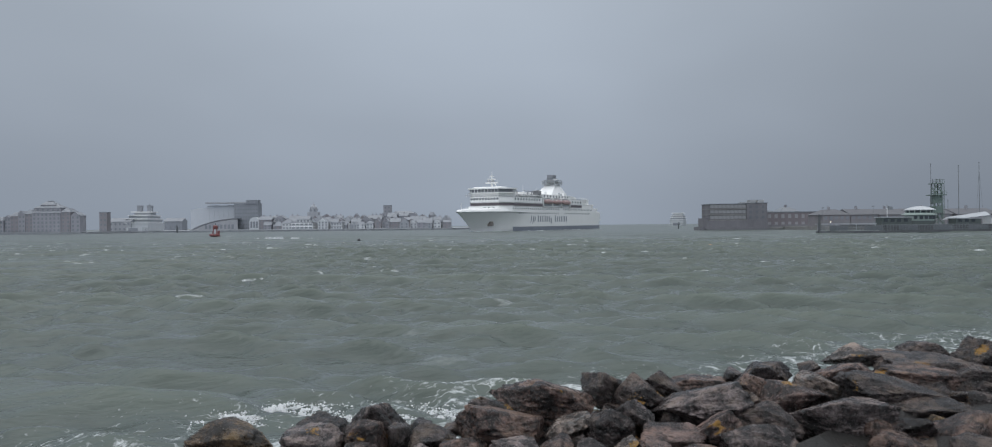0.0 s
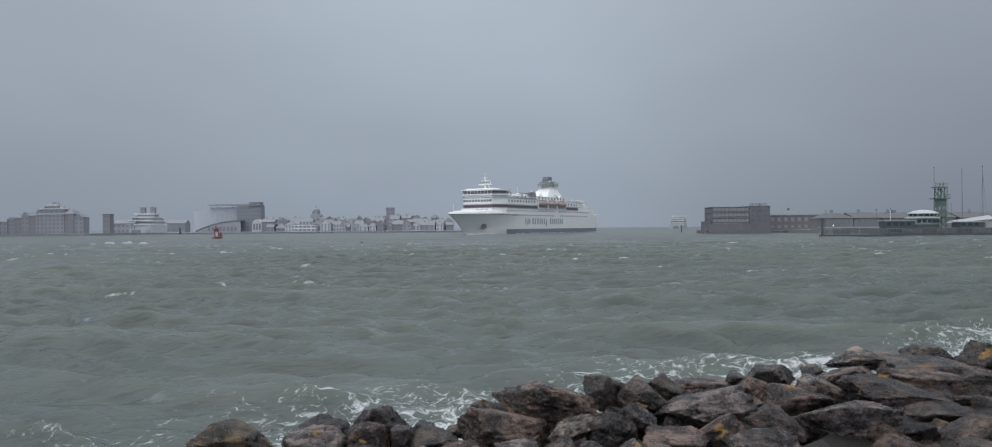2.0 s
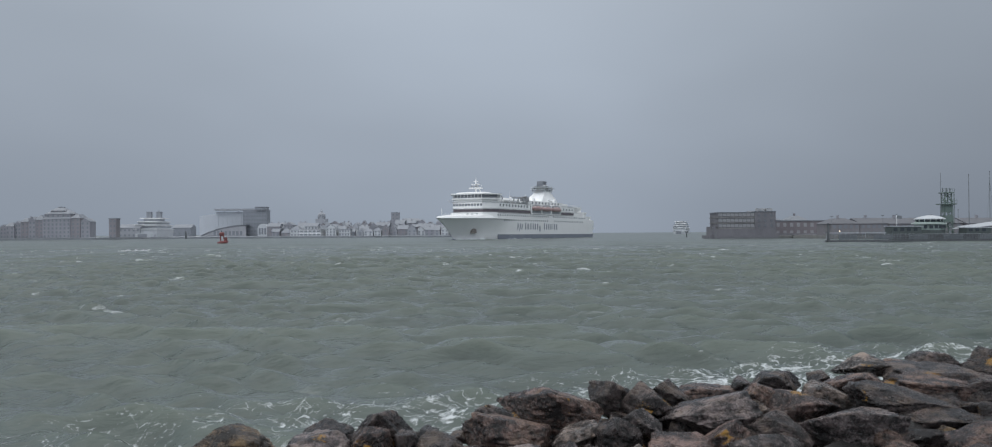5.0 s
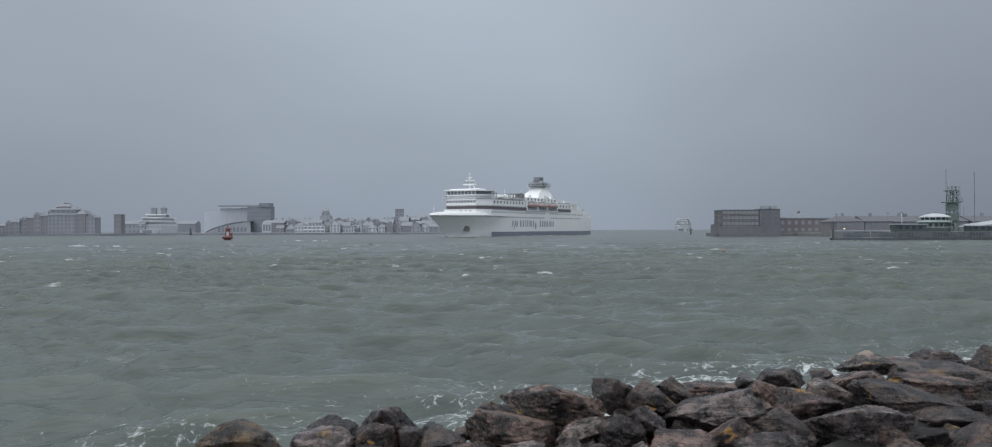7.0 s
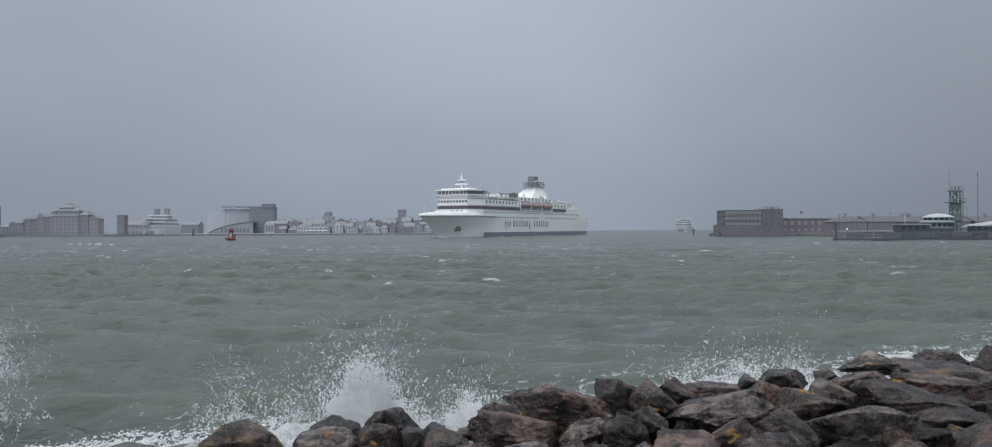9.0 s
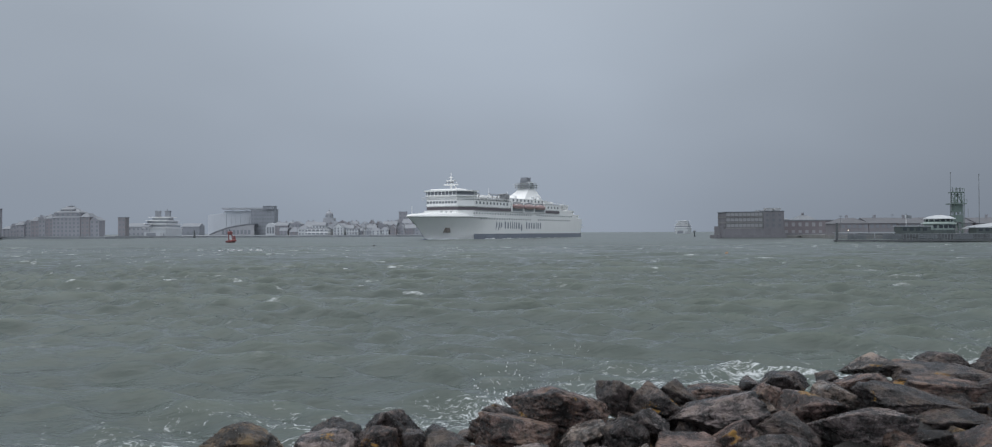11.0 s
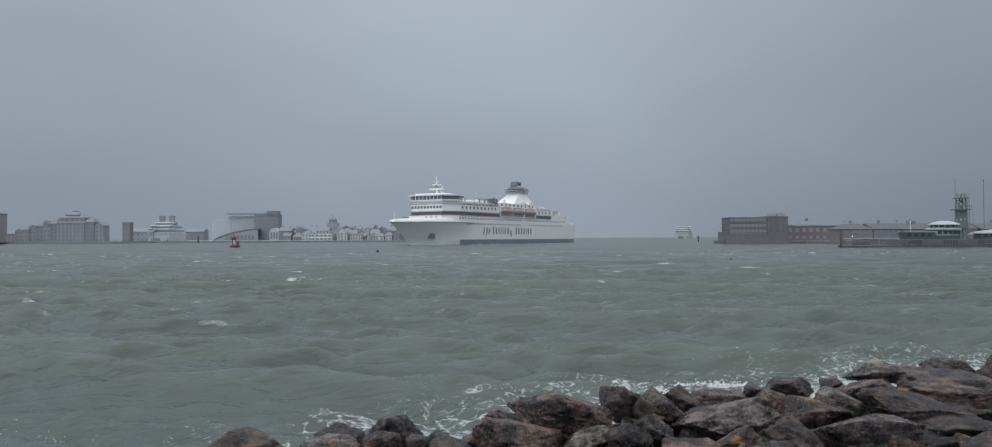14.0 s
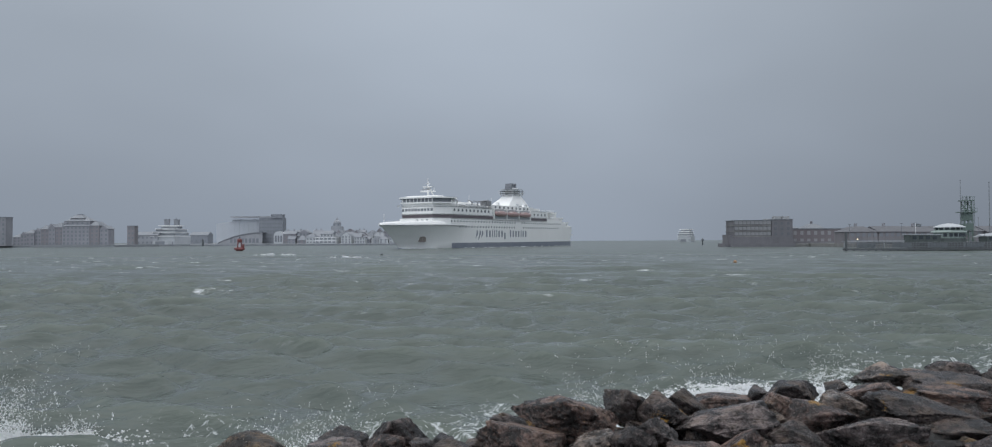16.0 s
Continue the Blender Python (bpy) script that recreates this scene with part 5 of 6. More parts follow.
# ---- jetty with pavilion, green tower and masts ----
def jetty():
    j = thing("jetty", "low dark timber jetty with railing and piles", "jetty")
    part("deck", Form().box(116, 231.7, 1.9, 230, 262, 2.5), TIMBER, j)
    part("back_wall", Form().box(116, 232, -4, 230, 236, 1.9), TIMBER, j)
    part("walkway", Form().box(95.2, 229.6, 0.2, 230, 231.7, 0.75), TIMBER, j, "dark low walkway beam")
    pile = Form().box(-0.18, -0.18, -4, 0.18, 0.18, 0.2).mesh("pile")
    for i in range(64):
        part("pile", pile, TIMBER, j, at=pose(95.6 + i * 2.1, 229.9, 0))
    part("tall_post", Form().box(95.2, 229.7, 0, 95.75, 230.2, 5.7), TIMBER, j)
    post = Form().box(-0.06, -0.06, 0, 0.06, 0.06, 1.75).mesh("rail_post")
    for i in range(110):
        part("rail_post", post, MASTGREY, j, at=pose(96 + i * 0.85, 229.8, 0.75))
    for z in (1.2, 1.75, 2.45):
        part("rail", Form().tube((95.6, 229.8, z), (190, 229.8, z), 0.055, n=5), MASTGREY, j)
    for i in range(9):
        part("lattice_panel", Form().box(98.5 + i * 10.3, 229.9, 0.9, 104.0 + i * 10.3, 229.98, 2.3), MASTGREY, j)
    gb = Form().box(94.9, 231, 2.75, 113, 231.5, 3.0)
    for x in (95.5, 101, 107, 112.6):
        gb.box(x - 0.1, 231.15, 0.7, x + 0.1, 231.35, 2.8)
    part("gangway_beam", gb, ZINC, j, "pale gangway beam")
    lamp = thing("jetty_lamp", "small warm lit lamp on the jetty", "lamp", pose(99.0, 230.5, 2.3))
    part("post", Form().tube((0, 0, -1.6), (0, 0, 1.0), 0.05), MASTGREY, lamp)
    part("bulb", Form().turn(0, 0, [(0.05, 1.0), (0.12, 1.08), (0.12, 1.24), (0.04, 1.34)], 8), LAMP, lamp)
    # cabins and boats on the deck
    for x, w, h, mt, say in ((117, 9, 2.1, DARKGREEN, "dark green low cabin on the jetty"), (139.5, 7.5, 1.6, DARKGREEN, "dark green store on the jetty"), (150, 6, 2.2, OFFWHITE, "white hut on the jetty")):
        c = thing("cabin", say, "cabin", pose(x, 236, 2.5))
        part("wall", Form().box(0, 0, 0, w, 4, h), mt, c)
        part("roof", Form().box(-0.3, -0.3, h, w + 0.3, 4.3, h + 0.25), ZINC, c)
        for k in range(int(w / 2)):
            part("window", pane_mesh(1.1, 0.9), GLASS, c, at=pose(1.2 + k * 2, -0.02, h * 0.4))
    # pavilion
    p = thing("pavilion", "pale two-tier pavilion with shallow white domed roof", "pavilion", pose(133.1, 245, 2.5))
    part("base", Form().turn(0, 0, [(4.6, 0), (4.6, 1.1)], 16), DARKGREEN, p)
    part("lower_room", Form().turn(0, 0, [(4.2, 1.1), (4.2, 3.0)], 16), PALEGREEN, p)
    part("lower_roof", Form().turn(0, 0, [(5.0, 2.9), (4.9, 3.15), (3.8, 3.6)], 16), PALEGREEN, p)
    part("glazing", Form().turn(0, 0, [(3.8, 3.5), (3.9, 4.5)], 16), GLASS, p)
    part("roof", Form().turn(0.3, 0, [(4.5, 4.4), (4.4, 4.65), (2.8, 5.3), (0.9, 5.65), (0.1, 5.7)], 18), HAZYWHITE, p, "shallow white dome", smooth=False)
    for i in range(9):
        q = math.pi + i * math.pi / 8
        part("post", Form().tube((4.1 * math.cos(q), 4.1 * math.sin(q), 3.1), (4.1 * math.cos(q), 4.1 * math.sin(q), 4.5), 0.12), PALEGREEN, p)
    for i in range(5):
        part("window", pane_mesh(1.0, 1.0), GLASS, p, at=pose(-2.8 + i * 1.4, -4.26 + 0.24 * abs(i - 2) ** 2, 1.6))
    # white awning roof beside the tower
    a = thing("awning", "white tent roof beside the green tower", "awning", pose(148.5, 246, 2.5))
    part("roof", Form().loft([[(-6, -3, 1.4), (6, -3, 2.7), (6, 3, 2.7), (-6, 3, 1.4)], [(-5.5, -0.4, 2.2), (6, -0.4, 3.8), (6, 0.4, 3.8), (-5.5, 0.4, 2.2)]]), ZINC, a)
    for x in (-5.5, 0, 5.5):
        part("pole", Form().tube((x, -2.8, 0), (x, -2.8, 2.2), 0.08), MASTGREY, a)


jetty()


def green_tower():
    t = thing("lattice_tower", "green steel lattice tower with platforms", "tower", pose(144.3, 255, 2.5))
    for x in (-1.25, 1.25):
        for y in (-1.25, 1.25):
            part("leg", Form().tube((x, y, 0), (x * 0.82, y * 0.82, 13.0), 0.2), GREEN, t)
    br = Form()
    for i in range(5):
        z0, z1 = i * 2.5, (i + 1) * 2.5
        for y in (-1.2, 1.2):
            br.tube((-1.2, y, z0), (1.15, y, z1), 0.1, n=5).tube((1.2, y, z0), (-1.15, y, z1), 0.1, n=5).tube((-1.2, y, z1), (1.2, y, z1), 0.11, n=5)
            br.tube((y, -1.2, z0), (y, 1.15, z1), 0.1, n=5)
    part("bracing", br, GREEN, t)
    for z, r in ((9.3, 2.2), (13.0, 1.7)):
        pf = part("platform", Form().box(-r, -r, z, r, r, z + 0.3), GREEN, t)
        rl = Form()
        for k in range(7):
            rl.tube((-r + k * r / 3, -r, z + 0.3), (-r + k * r / 3, -r, z + 1.4), 0.06, n=4)
        rl.box(-r, -r - 0.06, z + 1.35, r, -r + 0.06, z + 1.45)
        part("railing", rl, GREEN, pf)
    part("cabin", Form().box(-1.3, -1.3, 6.8, 1.3, 1.3, 9.3), GREEN, t, "green sheet steel cabin")
    part("lower_cabin", Form().box(-1.4, -1.4, 3.6, 1.4, 1.4, 5.8), GREEN, t)
    tops = Form()
    for x in (-1.2, 0.1, 1.2):
        tops.tube((x, 0, 13.2), (x, 0, 14.8), 0.14)
    part("lights", tops, MASTGREY, t)
    part("ladder", Form().box(1.35, -1.5, 0, 1.45, -1.4, 13).box(1.75, -1.5, 0, 1.85, -1.4, 13), GREEN, t)
    for x, y, h, r, say in ((141.4, 253, 19.4, 0.13, "tall thin grey radio mast"), (148.65, 250, 18.6, 0.16, "tall dark grey flagpole mast"), (152.8, 246, 19.2, 0.13, "tall thin grey mast with stays"), (144.6, 249, 7.4, 0.1, "short grey signal pole"), (120.6, 240, 5.8, 0.1, "white painted flagpole on the jetty"),
                            (127.0, 262, 6.2, 0.08, "thin lamp pole behind the jetty"), (110.0, 262, 5.9, 0.09, "dark lamp pole behind the jetty"), (156.0, 240, 6.6, 0.1, "white painted flagpole on the jetty")):
        m = thing("mast", say, "mast", pose(x, y, 2.5), "masts on the jetty")
        part("pole", Form().tube((0, 0, -7), (0, 0, h), r, r * 0.55), WHITE if "white" in say else MASTGREY, m)
        part("head", Form().box(-0.45, -0.12, h * 0.97, 0.45, 0.12, h) if "lamp" in say else Form().box(-0.12, -0.12, h, 0.12, 0.12, h + 0.25), MASTGREY, m)
        if "flag" in say and h < 8:
            part("flag", Form().loft([[(0.1 + u * 1.5, 0.18 * math.sin(u * 5), h - 0.1 - 0.25 * u), (0.1 + u * 1.5, 0.18 * math.sin(u * 5) + 0.04, h - 0.1 - 0.25 * u), (0.1 + u * 1.5, 0.18 * math.sin(u * 5) + 0.04, h - 1.15 - 0.12 * u), (0.1 + u * 1.5, 0.18 * math.sin(u * 5), h - 1.15 - 0.12 * u)] for u in (0, 0.25, 0.5, 0.75, 1.0)]), MASTGREY, m, "dark wind-blown flag")
        if "stays" in say:
            for dx in (-1.3, 1.6):
                part("stay", Form().tube((dx, 0, -2), (0, 0, h * 0.9), 0.035, n=4), MASTGREY, m)


green_tower()


# ---- buoys and beacon ----
def channel_buoy():
    b = thing("channel_buoy", "red and white channel buoy with lantern cage", "buoy")
    part("float", Form().turn(0, 0, [(0.8, -1.4), (1.35, -0.4), (1.4, 0.5), (1.2, 0.8)], 16), BUOYRED, b)
    for i in range(4):
        q = math.pi / 4 + i * math.pi / 2
        part("leg", Form().tube((1.1 * math.cos(q), 1.1 * math.sin(q), 0.7), (0.75 * math.cos(q), 0.75 * math.sin(q), 3.4), 0.24), BUOYRED, b)
    part("deck", Form().turn(0, 0, [(1.9, 0.35), (2.05, 0.5), (2.05, 0.95), (1.5, 1.15)], 16), BUOYRED, b)
    part("panel", Form().box(-0.62, -0.8, 1.5, 0.42, 0.8, 3.0, 0.1), HAZYWHITE, b, "faded white panel")
    part("topmark", Form().turn(0, 0, [(0.7, 3.2), (0.95, 3.5), (0.95, 4.3), (0.5, 4.6)], 12), BUOYRED, b, "red can topmark")
    part("solar_box", Form().box(1.0, -0.5, 0.9, 1.8, 0.5, 2.6), BUOYRED, b)
    part("lantern", Form().turn(0, 0, [(0.16, 4.7), (0.2, 5.2), (0.05, 5.35)], 8), GLASS, b)
    return b


buoy = channel_buoy()


def float_buoy(say, mt, r):
    b = thing("mooring_buoy", say, "buoy")
    part("ball", Form().turn(0, 0, [(r * 0.3, -r * 0.9), (r * 0.9, -r * 0.3), (r, 0.2 * r), (r * 0.75, 0.75 * r), (r * 0.2, r)], 12), mt, b, smooth=True)
    part("ring", Form().tube((0, 0, r * 0.95), (0, 0, r * 1.35), r * 0.15), MASTGREY, b)
    return b


dark_buoy = float_buoy("small dark round mooring buoy afloat", BLACK, 0.38)
orange_buoy = float_buoy("small orange round float on the water", FLOATORANGE, 0.28)


def beacon():
    b = thing("beacon", "dark post beacon in the harbour mouth", "beacon", pose(117.3, 500, 0))
    part("post", Form().tube((0, 0, -5), (0, 0, 3.4), 0.4, 0.3), BLACK, b)
    part("cap", Form().turn(0, 0, [(0.9, 2.6), (0.9, 3.6), (0.2, 4.4)], 10), MASTGREY, b)
    d = thing("dolphin_pile", "dark timber mooring dolphin by the town quay", "pile", pose(-258, 630, 0))
    part("post", Form().tube((-0.7, 0, -5), (-0.2, 0, 6.2), 0.5, 0.4).tube((0.8, 0, -5), (0.2, 0, 5.0), 0.5, 0.4), TIMBER, d)


beacon()


# ---- spray thrown up along the bank ----
SPRAY_MESHES = {}


TETRA = np.array(((0.94, 0, -0.33), (-0.47, 0.82, -0.33), (-0.47, -0.82, -0.33), (0, 0, 1)))
TETRA_F = np.array(((0, 1, 3), (1, 2, 3), (2, 0, 3), (1, 0, 2)))


def core_swell(p, k):
    """How far the torn core of a burst bulges in one direction."""
    q = p + Vector((9.0 * k, 0, 0))
    return 1 + 0.3 * noise.fractal(q * 2.0, 0.9, 2.0, 2) + 0.16 * noise.noise(q * 5.0)


def spray_mesh(kind, k):
    """Drops thrown together: a dense white body low down, loose and fine drops above, in jets and threads."""
    if (kind, k) in SPRAY_MESHES:
        return SPRAY_MESHES[kind, k]
    rng = np.random.default_rng(100 * k + len(kind))
    jets = np.stack([rng.normal(0, 0.27, 14), rng.normal(0, 0.14, 14), rng.uniform(0.25, 1.0, 14) ** 1.2, rng.normal(-0.12, 0.34, 14), rng.uniform(0.6, 1.5, 14)], 1)
    n = {"body": 1300, "loose": 620, "fine": 420, "plume": 1500}[kind]
    tx, ty, hi, slant, thick = jets[rng.integers(0, 14, n)].T
    if kind == "body":
        s = rng.beta(1.5, 1.5, n)
        c = np.stack([tx + slant * 0.6 * s * hi + rng.normal(0, 1, n) * (0.11 + 0.06 * s), ty + rng.normal(0, 0.13, n), -1.2 + 1.75 * hi * s], 1)
        r = np.minimum(0.030, rng.gamma(1.5, 0.008, n) * (1.6 - 1.1 * s) + 0.005)
    elif kind == "loose":
        s = rng.beta(1.1, 1.5, n)
        c = np.stack([tx + slant * s * hi + rng.normal(0, 1, n) * (0.03 + 0.10 * s) * thick, ty + rng.normal(0, 1, n) * (0.06 + 0.1 * s), -0.7 + 1.4 * hi * s], 1)
        r = np.minimum(0.017, rng.gamma(1.3, 0.0045, n) * (1.5 - 0.9 * s) + 0.0028)
    elif kind == "plume":
        s = rng.beta(1.0, 1.15, n)
        edge = rng.random(n) < 0.22
        c = np.stack([0.16 * s + rng.normal(0, 1, n) * np.where(edge, 0.24, 0.05 + 0.09 * (1 - s)) - np.where(edge, 0.18, 0), rng.normal(0, 0.08, n), -1.0 + 1.6 * s * rng.uniform(0.8, 1.0, n)], 1)
        r = np.minimum(0.024, rng.gamma(1.5, 0.0062, n) * (1.5 - 0.9 * s) + 0.004)
    else:
        s = rng.beta(1.5, 1.4, n)
        c = np.stack([tx + slant * 1.3 * s * hi + rng.normal(0, 1, n) * (0.06 + 0.18 * s) * thick, ty + rng.normal(0, 0.16, n), -0.6 + 1.4 * hi * s], 1)
        r = np.minimum(0.012, rng.gamma(1.2, 0.0034, n) + 0.0024)
    if kind == "body":
        # two drops in three cling to the torn surface of the core
        lump = [Vector(p) for p in rng.normal(0, 1, (n, 3))]
        for i in range(n):
            if i % 3:
                p = lump[i].normalized()
                p.z = abs(p.z)
                g = core_swell(p, k) * (1 + abs(rng.normal(0, 0.16)))
                c[i] = (p.x * 0.58 * g, p.y * 0.40 * g, -1.12 + p.z * 0.76 * g)
                r[i] = min(0.022, rng.gamma(1.5, 0.006) + 0.004)
    # drops hang together in short threads
    d = rng.normal(0, 1, (n, 3)) * (0.8, 0.5, 1.0)
    d /= np.linalg.norm(d, axis=1)[:, None]
    centres, sizes = [], []
    for q in range(3):
        centres.append(c)
        sizes.append(r * rng.uniform(0.5, 1.1, n))
        d = d + rng.normal(0, 0.5, (n, 3))
        c = c + d * r[:, None] * 1.7
    c, r = np.concatenate(centres), np.concatenate(sizes)
    a, st = rng.uniform(0, 6.3, len(r)), rng.uniform(0.7, 1.7, len(r))
    x = TETRA[None, :, 0] * np.cos(a)[:, None] - TETRA[None, :, 2] * np.sin(a)[:, None]
    z = TETRA[None, :, 0] * np.sin(a)[:, None] + TETRA[None, :, 2] * np.cos(a)[:, None]
    y = np.repeat(TETRA[None, :, 1], len(r), 0)
    v = c[:, None, :] + np.stack([x, y, z * st[:, None]], -1) * r[:, None, None]
    f = TETRA_F[None] + 4 * np.arange(len(r))[:, None, None]
    v, f = v.reshape(-1, 3).tolist(), f.reshape(-1, 3).tolist()
    if kind == "body":
        # torn core of water, thick with air
        dome, dome_f = ico(4)
        keep, k0 = {}, len(v)
        for n0, p in enumerate(dome):
            if p[2] > -0.35:
                q = Vector(p) + Vector((9.0 * k, 0, 0))
                w = core_swell(Vector(p), k) + 0.16 * noise.fractal(q * 9.0, 0.6, 2.0, 3)
                keep[n0] = k0 + len(keep)
                v.append((p[0] * 0.58 * w, p[1] * 0.40 * w, -1.12 + p[2] * 0.74 * w))
        f.extend([keep[n0] for n0 in t] for t in dome_f if all(n0 in keep for n0 in t))
    me = bpy.data.meshes.new("spray_" + kind)
    me.from_pydata(v, [], f)
    me.polygons.foreach_set("use_smooth", np.arange(len(f)) >= 4 * len(r))
    me.materials.append(SPRAYWHITE)
    SPRAY_MESHES[kind, k] = me
    return me


SPRAYS = []


def spray(t0, x, y, width, height, seed, kinds="blf", lean=-0.5):
    """One burst: pieces leap from below the water's edge and fall back into it."""
    rng = random.Random(seed)
    top = thing("sea_spray", "white sea spray bursting up at the stones", "spray", pose(x, y, 0), "bursts of spray", "stuff")
    n = max(1 if kinds == "p" else 2, round(width / 0.7))
    for i in range(n):
        u = (i + 0.5) / n - 0.5
        for kind, gain, late in (("body", 0.74, 0.0), ("loose", 0.95, 0.02), ("fine", 1.1, 0.05), ("plume", 1.0, 0.0)):
            if kind[0] not in kinds:
                continue
            h = height * gain * rng.uniform(0.8, 1.2) * (1 - 0.5 * abs(u))
            if kind == "body":
                h = min(height * 1.05, (0.78 + 0.34 * height) * rng.uniform(0.88, 1.1))
            piece = part("spray_clump", spray_mesh(kind, rng.randrange(4)), SPRAYWHITE, top)
            SPRAYS.append((piece, t0 + late + rng.uniform(0, 0.12) - u * 0.22, u * width, SHORE_K * u * width, h, rng.uniform(-0.35, 0.35) + lean, rng.uniform(-0.25, 0.1), rng.uniform(-60, 60)))


def shore(x, out=1.2):
    return SHORE_Y + SHORE_K * x + out


def burst(t0, x, out, width, height, kinds="blf"):
    """A burst at its moment and place along the bank: out is the distance off the stones, height its reach."""
    spray(t0 - 0.16, x, shore(x, out), width, height * 1.06, next(burst_seed), kinds)


burst_seed = itertools.count(1)
burst(0.35, -2.0, 0.6, 1.3, 1.1)
burst(0.6, -1.6, 0.9, 0.7, 1.0)
burst(0.75, -9.0, 4.6, 1.4, 0.4, "lf")
burst(1.3, 9.5, 1.4, 2.4, 0.7)
burst(1.8, 10.3, 1.4, 1.8, 1.1)
burst(1.35, 10.4, 1.4, 1.6, 0.9, "bl")
burst(2.12, 5.6, 1.1, 1.4, 1.1)
burst(2.3, 4.8, 1.1, 1.2, 1.2)
burst(2.3, 6.4, 1.2, 2.4, 0.8)
burst(2.1, -0.6, 0.7, 1.4, 0.6)
burst(2.25, -1.6, 0.8, 1.6, 0.7)
burst(2.46, 4.2, 1.0, 2.0, 1.6)
burst(2.5, 2.7, 0.9, 1.7, 2.0)
burst(2.5, 1.2, 0.9, 1.8, 1.6)
burst(2.52, -0.4, 0.8, 2.0, 1.5)
burst(2.46, -1.7, 0.8, 1.6, 2.0)
burst(2.6, -0.9, 0.7, 1.4, 1.5)
burst(2.6, 5.6, 1.0, 1.6, 1.3, "bl")
burst(2.86, 0.5, 0.5, 1.0, 2.0, "f")
burst(3.16, -3.4, 1.0, 1.8, 1.0)
burst(3.16, -1.0, 0.6, 1.6, 1.05)
burst(3.12, 0.3, 0.6, 1.6, 1.1)
burst(3.3, -2.2, 0.8, 1.2, 0.6, "b")
burst(3.3, -8.6, 4.4, 1.0, 0.5, "lf")
burst(5.3, 2.2, 1.0, 1.6, 0.9)
burst(7.2, 0.0, 0.9, 1.0, 0.6)
burst(7.35, 8.5, 1.3, 2.2, 0.8)
burst(7.46, 3.1, 0.9, 0.7, 2.1)
burst(7.44, 2.3, 0.9, 1.2, 1.6, "lf")
burst(7.55, 3.8, 0.9, 0.8, 1.1)
burst(7.7, -0.5, 0.6, 1.4, 0.8, "b")
burst(7.1, 0.3, 0.7, 0.8, 0.95)
burst(8.02, 0.1, 0.7, 1.2, 1.55)
burst(8.1, -1.2, 0.8, 1.4, 1.1)
burst(8.2, -2.3, 0.9, 1.2, 0.7)
burst(8.24, 0.0, 0.6, 1.4, 0.9, "b")
burst(7.72, -1.1, 0.7, 1.4, 0.7, "b")
burst(7.8, 7.4, 1.6, 2.4, 0.7, "bl")
burst(7.85, 10.0, 1.8, 2.4, 0.7, "bl")
burst(8.54, -1.8, 0.8, 0.9, 2.0)
burst(8.6, -3.0, 1.4, 1.4, 1.5, "f")
burst(8.68, -0.7, 0.7, 1.6, 1.0, "bl")
burst(8.66, -8.8, 4.6, 0.9, 1.8, "lf")
burst(8.6, 4.0, 1.0, 1.6, 1.05)
burst(8.55, 5.6, 1.1, 1.6, 1.05)
burst(10.4, 1.0, 1.0, 1.6, 1.0)
burst(11.75, 0.4, 0.8, 1.2, 0.9)
burst(11.76, 7.4, 1.4, 0.8, 0.9)
burst(11.72, 0.2, 0.9, 1.6, 0.7, "bl")
burst(12.3, -1.0, 0.8, 1.2, 0.7)
burst(12.75, -1.4, 0.8, 1.4, 0.8)
burst(14.5, 4.7, 1.1, 1.4, 1.6)
burst(14.5, 4.7, 1.2, 1.4, 2.0, "f")
burst(14.66, 6.6, 1.3, 2.4, 1.2)
burst(14.75, -1.4, 0.8, 1.4, 0.6)
burst(15.1, 8.8, 1.3, 1.2, 1.35)
burst(15.15, 4.8, 1.0, 2.6, 1.05)
burst(15.2, 2.8, 0.8, 2.0, 1.0)
burst(15.2, 7.0, 1.1, 1.4, 1.3)
burst(15.25, -0.4, 0.8, 1.8, 0.6)
burst(15.75, -9.0, 4.6, 1.2, 1.1, "lf")
burst(15.75, -2.8, 1.0, 1.8, 0.6)
burst(15.72, -8.5, 5.2, 1.6, 0.4, "b")
burst(8.74, -8.9, 4.8, 1.2, 0.4, "b")
burst(3.25, -8.4, 4.6, 1.2, 0.32, "b")
burst(14.2, -8.8, 4.6, 1.6, 0.4, "lf")
# dense narrow plumes
burst(0.5, -1.7, 0.9, 0.5, 1.35, "p")
burst(2.55, 2.4, 0.9, 0.7, 1.4, "p")
burst(2.5, 3.2, 1.0, 0.7, 1.55, "pl")
burst(2.5, -1.6, 0.8, 0.7, 1.35, "p")
burst(2.55, 0.0, 0.8, 0.7, 1.1, "p")
burst(2.6, 1.2, 0.9, 0.7, 1.1, "pb")
burst(2.62, -0.9, 0.7, 1.6, 1.3, "b")
burst(2.62, 0.4, 0.7, 1.6, 1.2, "b")
burst(2.6, 2.0, 0.9, 1.6, 1.0, "b")
burst(7.48, 3.35, 0.9, 0.5, 1.7, "p")
burst(7.56, 3.8, 0.9, 0.7, 1.1, "b")
burst(8.04, 0.0, 0.7, 0.5, 1.15, "p")
burst(8.1, -1.1, 0.8, 0.5, 1.0, "p")
burst(8.5, -2.1, 0.8, 0.5, 1.3, "p")
burst(8.55, -1.8, 0.7, 0.5, 1.1, "p")
burst(8.62, -8.9, 4.4, 0.5, 1.4, "p")
burst(8.6, -3.6, 1.4, 1.2, 1.5, "l")
burst(14.55, 4.6, 1.1, 0.5, 1.2, "p")
burst(14.6, 5.6, 1.2, 1.4, 0.8, "b")
